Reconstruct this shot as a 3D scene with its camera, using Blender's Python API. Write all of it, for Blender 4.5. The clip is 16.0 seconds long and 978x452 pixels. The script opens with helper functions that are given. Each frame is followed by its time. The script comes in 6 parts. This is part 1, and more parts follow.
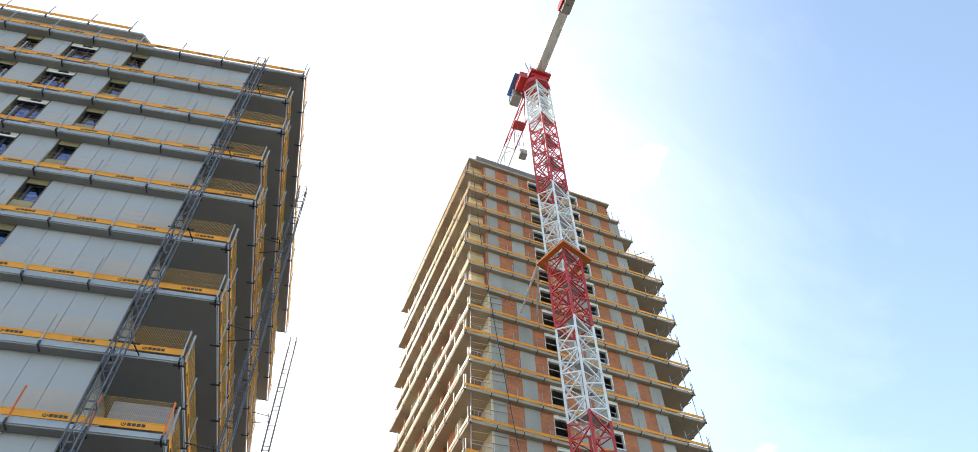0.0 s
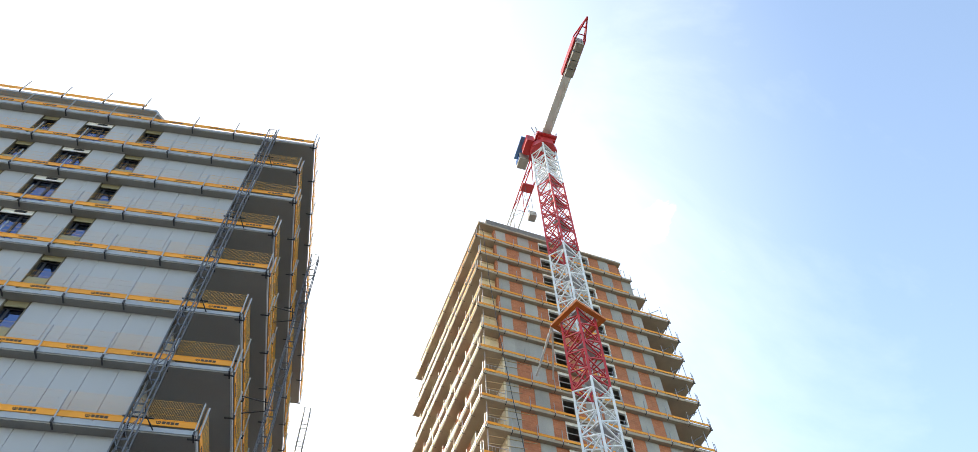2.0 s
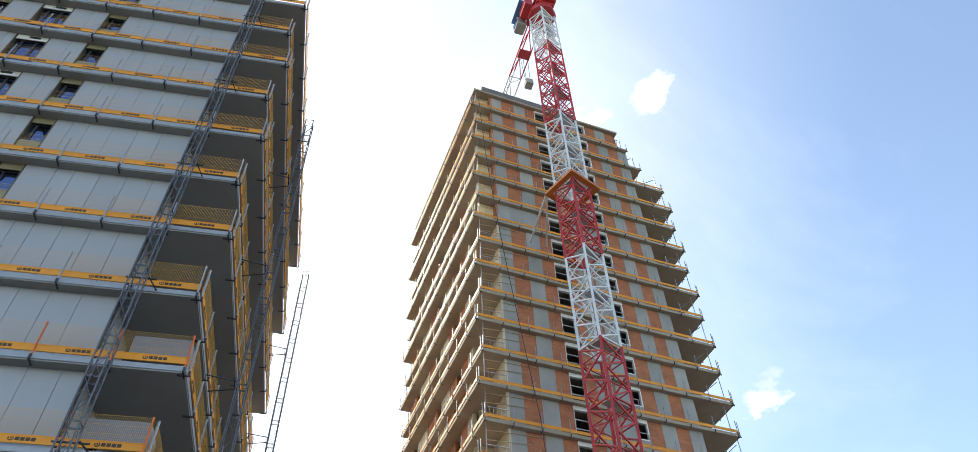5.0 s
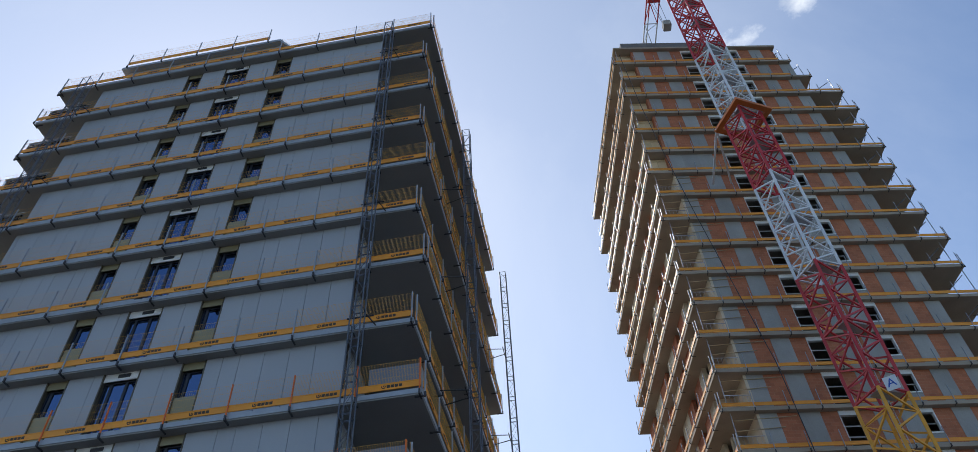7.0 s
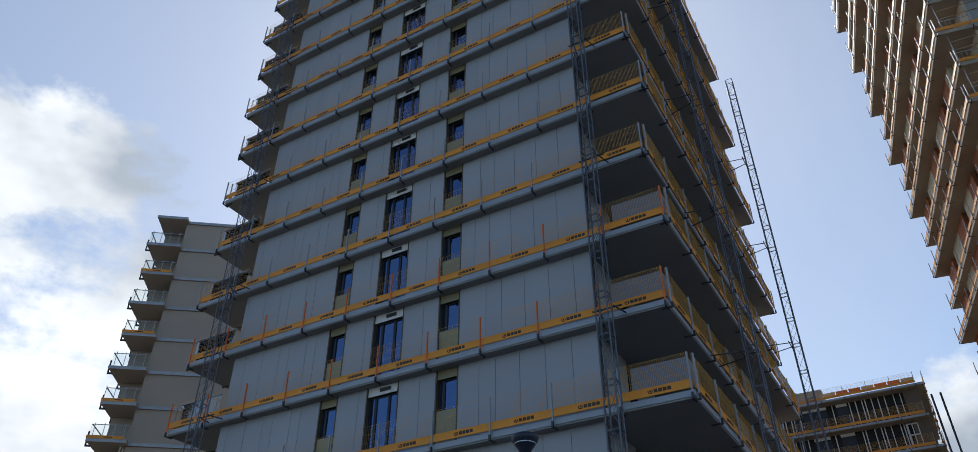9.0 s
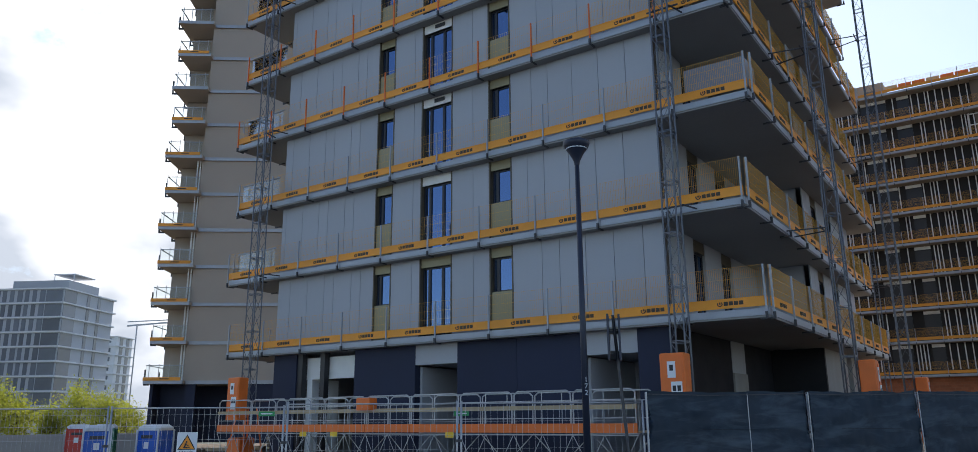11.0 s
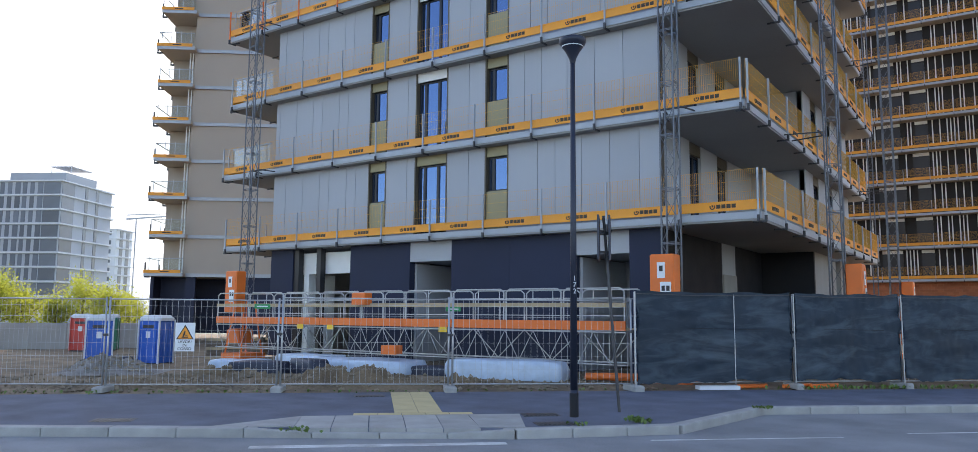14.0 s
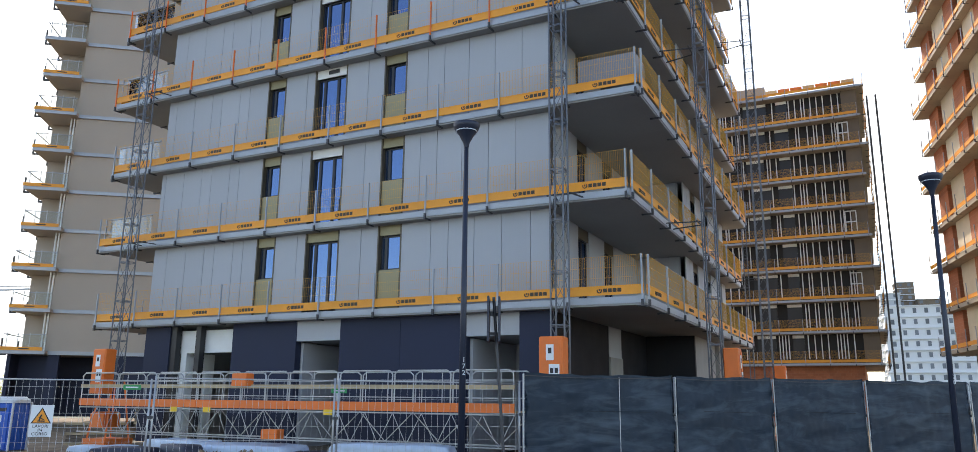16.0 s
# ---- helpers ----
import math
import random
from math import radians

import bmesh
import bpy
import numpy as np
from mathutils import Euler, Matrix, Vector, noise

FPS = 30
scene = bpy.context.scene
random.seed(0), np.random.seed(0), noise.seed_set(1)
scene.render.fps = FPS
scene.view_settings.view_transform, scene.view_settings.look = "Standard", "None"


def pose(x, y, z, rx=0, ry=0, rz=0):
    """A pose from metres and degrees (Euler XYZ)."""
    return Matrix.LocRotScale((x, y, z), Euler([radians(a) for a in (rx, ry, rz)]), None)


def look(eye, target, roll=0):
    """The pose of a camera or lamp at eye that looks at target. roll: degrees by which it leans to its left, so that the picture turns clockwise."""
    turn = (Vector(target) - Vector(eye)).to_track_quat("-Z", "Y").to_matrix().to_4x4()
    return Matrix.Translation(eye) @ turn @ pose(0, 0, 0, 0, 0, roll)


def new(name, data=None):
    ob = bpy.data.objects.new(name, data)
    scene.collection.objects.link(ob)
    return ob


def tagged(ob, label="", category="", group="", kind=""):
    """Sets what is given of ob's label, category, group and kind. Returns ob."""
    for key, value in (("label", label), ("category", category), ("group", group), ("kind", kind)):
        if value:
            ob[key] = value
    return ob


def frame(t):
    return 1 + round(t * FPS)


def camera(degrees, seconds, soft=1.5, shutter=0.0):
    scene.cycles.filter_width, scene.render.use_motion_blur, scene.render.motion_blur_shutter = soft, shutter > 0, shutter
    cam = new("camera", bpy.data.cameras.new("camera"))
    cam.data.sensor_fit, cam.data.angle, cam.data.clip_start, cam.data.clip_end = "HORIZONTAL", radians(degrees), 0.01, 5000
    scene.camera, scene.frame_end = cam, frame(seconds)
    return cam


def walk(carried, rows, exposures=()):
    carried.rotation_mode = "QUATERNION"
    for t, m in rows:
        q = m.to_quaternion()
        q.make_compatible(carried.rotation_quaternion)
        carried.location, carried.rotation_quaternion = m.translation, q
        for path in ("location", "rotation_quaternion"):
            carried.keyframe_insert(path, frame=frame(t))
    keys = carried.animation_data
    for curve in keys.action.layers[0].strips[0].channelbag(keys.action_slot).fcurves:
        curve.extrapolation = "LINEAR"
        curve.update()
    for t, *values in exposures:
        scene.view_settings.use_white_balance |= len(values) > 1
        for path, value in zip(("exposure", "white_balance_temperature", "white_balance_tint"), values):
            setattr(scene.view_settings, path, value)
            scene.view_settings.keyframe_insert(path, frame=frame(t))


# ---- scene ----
cam = camera(64.7, 16.0, soft=0.75)
PATH = [
    (0, (5.356, -20.781, 1.718), (5.638, -19.621, 3.323), -2.12),
    (0.5, (5.338, -20.740, 1.718), (5.607, -19.633, 3.362), -2.37),
    (1, (5.319, -20.701, 1.718), (5.579, -19.664, 3.409), -3.26),
    (1.5, (5.301, -20.662, 1.717), (5.554, -19.647, 3.422), -3.71),
    (2, (5.282, -20.626, 1.716), (5.515, -19.596, 3.415), -3.34),
    (2.5, (5.265, -20.595, 1.715), (5.478, -19.532, 3.396), -2.52),
    (3, (5.251, -20.569, 1.714), (5.473, -19.488, 3.382), -2.19),
    (3.5, (5.239, -20.552, 1.714), (5.471, -19.420, 3.346), -2.30),
    (4, (5.232, -20.546, 1.713), (5.469, -19.348, 3.297), -1.72),
    (4.2, (5.231, -20.548, 1.713), (5.482, -19.331, 3.280), -1.71),
    (6.3, (5.243, -20.625, 1.716), (5.539, -19.255, 3.143), -3.19),
    (6.5, (5.246, -20.638, 1.716), (5.410, -19.273, 3.169), -3.15),
    (7, (5.257, -20.681, 1.715), (5.083, -19.340, 3.188), -3.48),
    (7.5, (5.274, -20.737, 1.713), (4.846, -19.439, 3.173), -3.35),
    (8, (5.293, -20.806, 1.712), (4.682, -19.500, 3.098), -1.52),
    (8.5, (5.317, -20.881, 1.710), (4.562, -19.531, 2.978), -0.09),
    (9, (5.347, -20.957, 1.708), (4.529, -19.551, 2.872), -0.05),
    (9.5, (5.382, -21.023, 1.707), (4.500, -19.544, 2.724), -0.08),
    (10, (5.414, -21.073, 1.707), (4.465, -19.529, 2.553), -0.27),
    (10.2, (5.426, -21.084, 1.707), (4.448, -19.520, 2.480), -0.27),
    (12.3, (5.523, -21.089, 1.711), (4.296, -19.527, 1.942), -0.43),
    (12.5, (5.529, -21.084, 1.711), (4.296, -19.526, 1.943), -0.23),
    (13, (5.536, -21.060, 1.709), (4.310, -19.495, 1.927), 0.47),
    (13.5, (5.542, -21.034, 1.706), (4.387, -19.417, 1.935), 0.37),
    (14, (5.552, -21.018, 1.704), (4.430, -19.379, 1.934), 0.48),
    (14.5, (5.566, -21.011, 1.702), (4.492, -19.343, 1.953), 0.58),
    (15, (5.580, -21.011, 1.701), (4.520, -19.336, 1.966), 0.51),
    (15.5, (5.592, -21.017, 1.700), (4.619, -19.310, 2.074), 0.65),
    (16, (5.603, -21.025, 1.699), (4.733, -19.278, 2.136), 0.58),
]
walk(cam, [(t, look(eye, target, roll)) for t, eye, target, roll in PATH], exposures=[(0.0, 1.6, 8100, 7), (0.6, 1.78, 8300, 8), (2.0, 1.62, 8000, 8), (3.0, 1.85, 8300, 8), (4.2, 1.85, 8300, 8), (6.3, 0.08, 5950, 9), (7.0, 0.2, 6250, 10), (8.0, -0.02, 6250, 9), (9.0, -0.12, 6300, 9), (10.2, 0.0, 6500, 10), (12.3, 1.3, 6750, 14), (13.2, 1.22, 6750, 14), (14.8, 1.65, 7300, 14), (16.0, 1.42, 7400, 13)])

# ---- world and sun ----
SUN_YAW, SUN_EL = 33.0, 44.0
world = bpy.data.worlds.new("world")
scene.world = world
world.use_nodes = True
wn, wl = world.node_tree.nodes, world.node_tree.links
wn.clear()
w_out = wn.new("ShaderNodeOutputWorld")
w_bg = wn.new("ShaderNodeBackground")
w_sky = wn.new("ShaderNodeTexSky")
w_sky.sky_type = "NISHITA"
w_sky.sun_disc = False
w_sky.sun_elevation = radians(SUN_EL)
w_sky.sun_rotation = radians(-SUN_YAW)
w_sky.altitude = 120
w_sky.air_density = 1.0
w_sky.dust_density = 0.45
w_sky.ozone_density = 2.0
w_bg.inputs["Strength"].default_value = 0.15
# broken cumulus, thicker towards the horizon
w_co = wn.new("ShaderNodeTexCoord")
w_sep = wn.new("ShaderNodeSeparateXYZ")
wl.new(w_co.outputs["Generated"], w_sep.inputs[0])
w_map = wn.new("ShaderNodeMapping")
w_map.inputs["Scale"].default_value = (1.0, 1.0, 1.7)
w_map.inputs["Location"].default_value = (0.35, 0.1, 0.0)
wl.new(w_co.outputs["Generated"], w_map.inputs[0])
w_noise = wn.new("ShaderNodeTexNoise")
w_noise.inputs["Scale"].default_value = 4.6
w_noise.inputs["Detail"].default_value = 9
w_noise.inputs["Roughness"].default_value = 0.60
wl.new(w_map.outputs[0], w_noise.inputs["Vector"])
w_low = wn.new("ShaderNodeMapRange")
w_low.inputs["From Min"].default_value = 0.0
w_low.inputs["From Max"].default_value = 0.30
w_low.inputs["To Min"].default_value = 0.12
w_low.inputs["To Max"].default_value = -0.115
wl.new(w_sep.outputs["Z"], w_low.inputs[0])


def w_sum(a, b):
    n = wn.new("ShaderNodeMath")
    n.operation = "ADD"
    wl.new(a, n.inputs[0])
    wl.new(b, n.inputs[1])
    return n.outputs[0]


def w_near(az, el, inner, outer, most):
    """A soft round of the sky about one bearing and height, in degrees."""
    d = wn.new("ShaderNodeVectorMath")
    d.operation = "DOT_PRODUCT"
    a, e = radians(az), radians(el)
    d.inputs[1].default_value = (math.sin(a) * math.cos(e), math.cos(a) * math.cos(e), math.sin(e))
    wl.new(w_co.outputs["Generated"], d.inputs[0])
    r = wn.new("ShaderNodeMapRange")
    r.interpolation_type = "SMOOTHSTEP"
    r.inputs["From Min"].default_value = math.cos(radians(outer))
    r.inputs["From Max"].default_value = math.cos(radians(inner))
    r.inputs["To Max"].default_value = most
    wl.new(d.outputs["Value"], r.inputs[0])
    return r.outputs[0]


w_cover = w_sum(w_noise.outputs["Fac"], w_low.outputs[0])
# a large bank in the west, a heap behind the far block, small puffs in the east
for az, el, inner, outer, most in ((-66, 15, 15, 30, 0.30), (4, 15, 4, 9, 0.26), (34, 34, 0.3, 4.8, 0.24), (37.5, 28.5, 0.2, 2.8, 0.20), (38, 53.5, 0.3, 5.0, 0.21), (28, 58, 1.0, 7.0, 0.21)):
    w_cover = w_sum(w_cover, w_near(az, el, inner, outer, most))
w_ramp = wn.new("ShaderNodeValToRGB")
w_ramp.color_ramp.elements[0].position = 0.585
w_ramp.color_ramp.elements[0].color = (0, 0, 0, 1)
w_ramp.color_ramp.elements[1].position = 0.69
w_ramp.color_ramp.elements[1].color = (1, 1, 1, 1)
wl.new(w_cover, w_ramp.inputs[0])
w_mix = wn.new("ShaderNodeMixRGB")
w_shade = wn.new("ShaderNodeTexNoise")
w_shade.inputs["Scale"].default_value = 3.4
w_shade.inputs["Detail"].default_value = 5
wl.new(w_map.outputs[0], w_shade.inputs["Vector"])
w_grey = wn.new("ShaderNodeValToRGB")
w_grey.color_ramp.elements[0].position = 0.42
w_grey.color_ramp.elements[0].color = (2.5, 2.9, 3.5, 1)
w_grey.color_ramp.elements[1].position = 0.60
w_grey.color_ramp.elements[1].color = (8.2, 8.3, 8.4, 1)
wl.new(w_shade.outputs["Fac"], w_grey.inputs[0])
wl.new(w_grey.outputs[0], w_mix.inputs["Color2"])
wl.new(w_ramp.outputs[0], w_mix.inputs["Fac"])
wl.new(w_sky.outputs[0], w_mix.inputs["Color1"])
# thin high veil
w_thin = wn.new("ShaderNodeTexNoise")
w_thin.inputs["Scale"].default_value = 1.9
w_thin.inputs["Detail"].default_value = 8
w_thin.inputs["Roughness"].default_value = 0.62
w_thin.inputs["Distortion"].default_value = 0.6
wl.new(w_co.outputs["Generated"], w_thin.inputs["Vector"])
w_tr = wn.new("ShaderNodeMapRange")
w_tr.inputs["From Min"].default_value = 0.50
w_tr.inputs["From Max"].default_value = 0.78
w_tr.inputs["To Max"].default_value = 0.14
wl.new(w_thin.outputs["Fac"], w_tr.inputs[0])
w_veil = wn.new("ShaderNodeMixRGB")
w_veil.inputs["Color2"].default_value = (5.6, 5.9, 6.2, 1)
# haze brightens towards the sun
wl.new(w_sum(w_tr.outputs[0], w_near(-SUN_YAW, SUN_EL, 14, 58, 0.30)), w_veil.inputs["Fac"])
wl.new(w_mix.outputs[0], w_veil.inputs["Color1"])
wl.new(w_veil.outputs[0], w_bg.inputs[0])
wl.new(w_bg.outputs[0], w_out.inputs[0])

sun = new("sun", bpy.data.lights.new("sun", "SUN"))
sun.data.energy = 2.5
sun.data.angle = radians(0.6)
sun.data.color = (1.0, 0.93, 0.84)
_s = Vector((-math.sin(radians(SUN_YAW)) * math.cos(radians(SUN_EL)), math.cos(radians(SUN_YAW)) * math.cos(radians(SUN_EL)), math.sin(radians(SUN_EL))))
sun.matrix_world = look(_s * 200, (0, 0, 0))


# ---- materials ----
def mat(name, color, rough=0.7, metal=0.0, vary=0.12, scale=1.5, grain=40.0, bump=0.15, rnd=0.0, spec=0.5, streak=0.0):
    """A surface with stains at one scale and grain at a finer one."""
    m = bpy.data.materials.new(name)
    m.use_nodes = True
    n, l = m.node_tree.nodes, m.node_tree.links
    b = n["Principled BSDF"]
    b.inputs["Metallic"].default_value = metal
    b.inputs["Specular IOR Level"].default_value = spec
    co = n.new("ShaderNodeTexCoord")
    mp = n.new("ShaderNodeMapping")
    mp.inputs["Scale"].default_value = (1, 1, 1 - 0.85 * streak)
    l.new(co.outputs["Object"], mp.inputs[0])
    big = n.new("ShaderNodeTexNoise")
    big.inputs["Scale"].default_value = scale
    big.inputs["Detail"].default_value = 6
    l.new(mp.outputs[0], big.inputs["Vector"])
    fine = n.new("ShaderNodeTexNoise")
    fine.inputs["Scale"].default_value = grain
    fine.inputs["Detail"].default_value = 3
    l.new(co.outputs["Object"], fine.inputs["Vector"])
    mx = n.new("ShaderNodeMath")
    mx.operation = "MULTIPLY_ADD"
    mx.inputs[1].default_value = 0.35
    l.new(fine.outputs["Fac"], mx.inputs[0])
    l.new(big.outputs["Fac"], mx.inputs[2])
    rng = n.new("ShaderNodeMapRange")
    rng.inputs["From Min"].default_value = 0.35
    rng.inputs["From Max"].default_value = 1.0
    rng.inputs["To Min"].default_value = 1 - vary
    rng.inputs["To Max"].default_value = 1 + vary
    l.new(mx.outputs[0], rng.inputs[0])
    val = rng.outputs[0]
    if rnd:
        info = n.new("ShaderNodeObjectInfo")
        r2 = n.new("ShaderNodeMapRange")
        r2.inputs["To Min"].default_value = 1 - rnd
        r2.inputs["To Max"].default_value = 1 + rnd
        l.new(info.outputs["Random"], r2.inputs[0])
        mm = n.new("ShaderNodeMath")
        mm.operation = "MULTIPLY"
        l.new(val, mm.inputs[0])
        l.new(r2.outputs[0], mm.inputs[1])
        val = mm.outputs[0]
    hsv = n.new("ShaderNodeHueSaturation")
    hsv.inputs["Color"].default_value = (*color, 1)
    l.new(val, hsv.inputs["Value"])
    l.new(hsv.outputs[0], b.inputs["Base Color"])
    rr = n.new("ShaderNodeMapRange")
    rr.inputs["To Min"].default_value = max(0.03, rough - 0.12)
    rr.inputs["To Max"].default_value = min(1.0, rough + 0.12)
    l.new(big.outputs["Fac"], rr.inputs[0])
    l.new(rr.outputs[0], b.inputs["Roughness"])
    if bump:
        bp = n.new("ShaderNodeBump")
        bp.inputs["Strength"].default_value = bump
        bp.inputs["Distance"].default_value = 0.01
        l.new(fine.outputs["Fac"], bp.inputs["Height"])
        l.new(bp.outputs[0], b.inputs["Normal"])
    return m


def glass(name, tint=(0.3, 0.33, 0.34), ior=1.9, sky_tint=(1.0, 1.0, 1.0)):
    m = bpy.data.materials.new(name)
    m.use_nodes = True
    n, l = m.node_tree.nodes, m.node_tree.links
    n.clear()
    out = n.new("ShaderNodeOutputMaterial")
    mix = n.new("ShaderNodeMixShader")
    fr = n.new("ShaderNodeFresnel")
    fr.inputs["IOR"].default_value = ior
    tr = n.new("ShaderNodeBsdfTransparent")
    tr.inputs[0].default_value = (*tint, 1)
    gl = n.new("ShaderNodeBsdfGlossy")
    gl.inputs["Roughness"].default_value = 0.02
    gl.inputs["Color"].default_value = (*sky_tint, 1)
    l.new(fr.outputs[0], mix.inputs[0])
    l.new(tr.outputs[0], mix.inputs[1])
    l.new(gl.outputs[0], mix.inputs[2])
    l.new(mix.outputs[0], out.inputs[0])
    return m


def brick_mat():
    m = mat("hollow_brick", (0.47, 0.165, 0.08), 0.9, vary=0.22, scale=0.9, grain=18)
    n, l = m.node_tree.nodes, m.node_tree.links
    b = n["Principled BSDF"]
    co = n.new("ShaderNodeTexCoord")
    rot = n.new("ShaderNodeMapping")
    rot.inputs["Rotation"].default_value = (radians(90), 0, 0)
    l.new(co.outputs["Object"], rot.inputs[0])
    bk = n.new("ShaderNodeTexBrick")
    bk.inputs["Scale"].default_value = 1.0
    bk.inputs["Brick Width"].default_value = 0.5
    bk.inputs["Row Height"].default_value = 0.25
    bk.inputs["Mortar Size"].default_value = 0.012
    bk.inputs["Color1"].default_value = (1, 1, 1, 1)
    bk.inputs["Color2"].default_value = (0.82, 0.8, 0.8, 1)
    bk.inputs["Mortar"].default_value = (0.95, 1.2, 1.4, 1)
    l.new(rot.outputs[0], bk.inputs["Vector"])
    mul = n.new("ShaderNodeMixRGB")
    mul.blend_type = "MULTIPLY"
    mul.inputs["Fac"].default_value = 1
    src = b.inputs["Base Color"].links[0].from_socket
    l.new(src, mul.inputs["Color1"])
    l.new(bk.outputs["Color"], mul.inputs["Color2"])
    l.new(mul.outputs[0], b.inputs["Base Color"])
    return m


M_CLAD = mat("fibre_cement_panel", (0.375, 0.388, 0.412), 0.55, vary=0.05, scale=0.8, grain=25, bump=0.05, rnd=0.035, streak=0.6)
M_CHAR = mat("charcoal_panel", (0.026, 0.032, 0.060), 0.6, vary=0.10, scale=0.8, grain=25, bump=0.05, rnd=0.05, spec=0.2)
M_BRONZE = mat("bronze_sheet", (0.30, 0.26, 0.15), 0.45, metal=0.25, vary=0.06, bump=0.03, rnd=0.04)
M_JAMB = mat("dark_jamb", (0.055, 0.045, 0.035), 0.6)
M_REV = mat("brown_reveal", (0.11, 0.09, 0.06), 0.5, metal=0.2)
# near black: charcoal with recess shade put in; also the sleeve's and cord's black
M_DEEP = mat("black_and_recess_shade", (0.004, 0.005, 0.009), 0.7)
M_PLAST = mat("pale_plaster", (0.60, 0.50, 0.36), 0.9, vary=0.14, scale=0.8, rnd=0.08)
M_SOFFIT = mat("soffit_concrete", (0.27, 0.268, 0.255), 0.85, vary=0.12, scale=0.5, grain=20)
M_FASCIA = mat("galvanised_fascia", (0.36, 0.385, 0.42), 0.45, metal=0.2, vary=0.10, scale=2.0, rnd=0.05)
M_CONC = mat("cast_concrete", (0.34, 0.33, 0.31), 0.9, vary=0.20, scale=0.7, grain=14, bump=0.3, rnd=0.10, streak=0.5)
M_CONC2 = mat("slab_concrete", (0.37, 0.31, 0.24), 0.9, vary=0.18, scale=0.6, grain=14, bump=0.3, streak=0.3)
M_BRICK = brick_mat()
M_PLY = mat("plywood_sheet", (0.66, 0.51, 0.31), 0.8, vary=0.16, scale=1.2, grain=30, rnd=0.10)
M_ORANGE = mat("orange_board", (0.80, 0.31, 0.022), 0.5, vary=0.08, scale=2.0, grain=30, bump=0.05, rnd=0.06)
M_MESH = mat("painted_wire", (0.72, 0.36, 0.06), 0.5, vary=0.05, bump=0)
M_STEEL = mat("galvanised_steel", (0.42, 0.43, 0.445), 0.42, metal=0.6, vary=0.15, scale=4, rnd=0.06)
M_DSTEEL = mat("dark_steel", (0.06, 0.06, 0.065), 0.5, metal=0.4, vary=0.15, scale=4)
M_MAST = mat("mast_steel", (0.14, 0.15, 0.17), 0.45, metal=0.6, vary=0.2, scale=3)
M_INK = mat("dark_print", (0.05, 0.035, 0.02), 0.6, bump=0)
M_FRAME = mat("anthracite_frame", (0.018, 0.018, 0.022), 0.4, vary=0.1, bump=0)
# blue of the reflected sky is tinted into the gloss colour
M_GLASS = glass("window_glass", (0.10, 0.12, 0.15), 3.6, (0.38, 0.58, 1.0))
M_BALU = glass("balustrade_glass", (0.90, 0.93, 0.93), 1.22)
M_INSIDE = mat("interior_plaster", (0.30, 0.29, 0.27), 0.9)
M_WHITE = mat("white_paint", (0.78, 0.78, 0.76), 0.5, vary=0.08, rnd=0.04)
M_RED = mat("red_paint", (0.52, 0.035, 0.04), 0.45, vary=0.12, scale=1.0)
M_CWHITE = mat("crane_white", (0.72, 0.74, 0.76), 0.45, vary=0.10, scale=1.0)
M_YEL = mat("crane_yellow", (0.75, 0.36, 0.03), 0.5, vary=0.15, scale=1.0)
M_HOIST = mat("hoist_orange", (0.80, 0.17, 0.025), 0.5, vary=0.12, scale=2.0)
M_BLACK = mat("black_membrane", (0.016, 0.014, 0.013), 0.75, vary=0.25, scale=1.0)
M_BEIGE = mat("beige_render", (0.42, 0.36, 0.30), 0.9, vary=0.05, scale=0.3, grain=20)
M_DCONC = mat("dark_concrete", (0.17, 0.165, 0.16), 0.9, vary=0.2)
M_NETB = mat("brown_net", (0.17, 0.13, 0.095), 0.9, vary=0.2, scale=0.6)
M_FAR = mat("far_render", (0.44, 0.46, 0.49), 0.8, vary=0.06, scale=0.1)
M_FARW = mat("far_window", (0.13, 0.145, 0.17), 0.3, vary=0.2, scale=0.3, bump=0, rnd=0.3)
M_FARWHITE = mat("far_white", (0.70, 0.71, 0.72), 0.8, vary=0.05, scale=0.1)
M_ASPH = mat("asphalt_road", (0.205, 0.212, 0.225), 0.85, vary=0.38, scale=0.8, grain=40, bump=0.9)
M_WALK = mat("asphalt_walk", (0.100, 0.112, 0.150), 0.9, vary=0.42, scale=1.3, grain=45, bump=0.9)
M_KERB = mat("kerb_stone", (0.33, 0.325, 0.31), 0.85, vary=0.22, scale=2.5, grain=50, bump=0.3, rnd=0.08)
M_TACT = mat("tactile_paving", (0.52, 0.42, 0.22), 0.85, vary=0.15, scale=2.5, grain=50)
M_LINE = mat("road_paint", (0.46, 0.46, 0.46), 0.7, vary=0.55, scale=3.0)
M_SOIL = mat("dry_soil", (0.165, 0.118, 0.072), 0.95, vary=0.75, scale=0.9, grain=16, bump=1.0)
M_NET = mat("dark_shade_net", (0.013, 0.026, 0.042), 0.5, vary=0.30, scale=1.4, grain=60, spec=0.3)
_n, _l = M_NET.node_tree.nodes, M_NET.node_tree.links
_b = _n["Principled BSDF"]
# paler blue-grey streaks, shifted at random from net to net
_co, _mp, _streaks, _rg, _mx = _n.new("ShaderNodeTexCoord"), _n.new("ShaderNodeMapping"), _n.new("ShaderNodeTexNoise"), _n.new("ShaderNodeMapRange"), _n.new("ShaderNodeMixRGB")
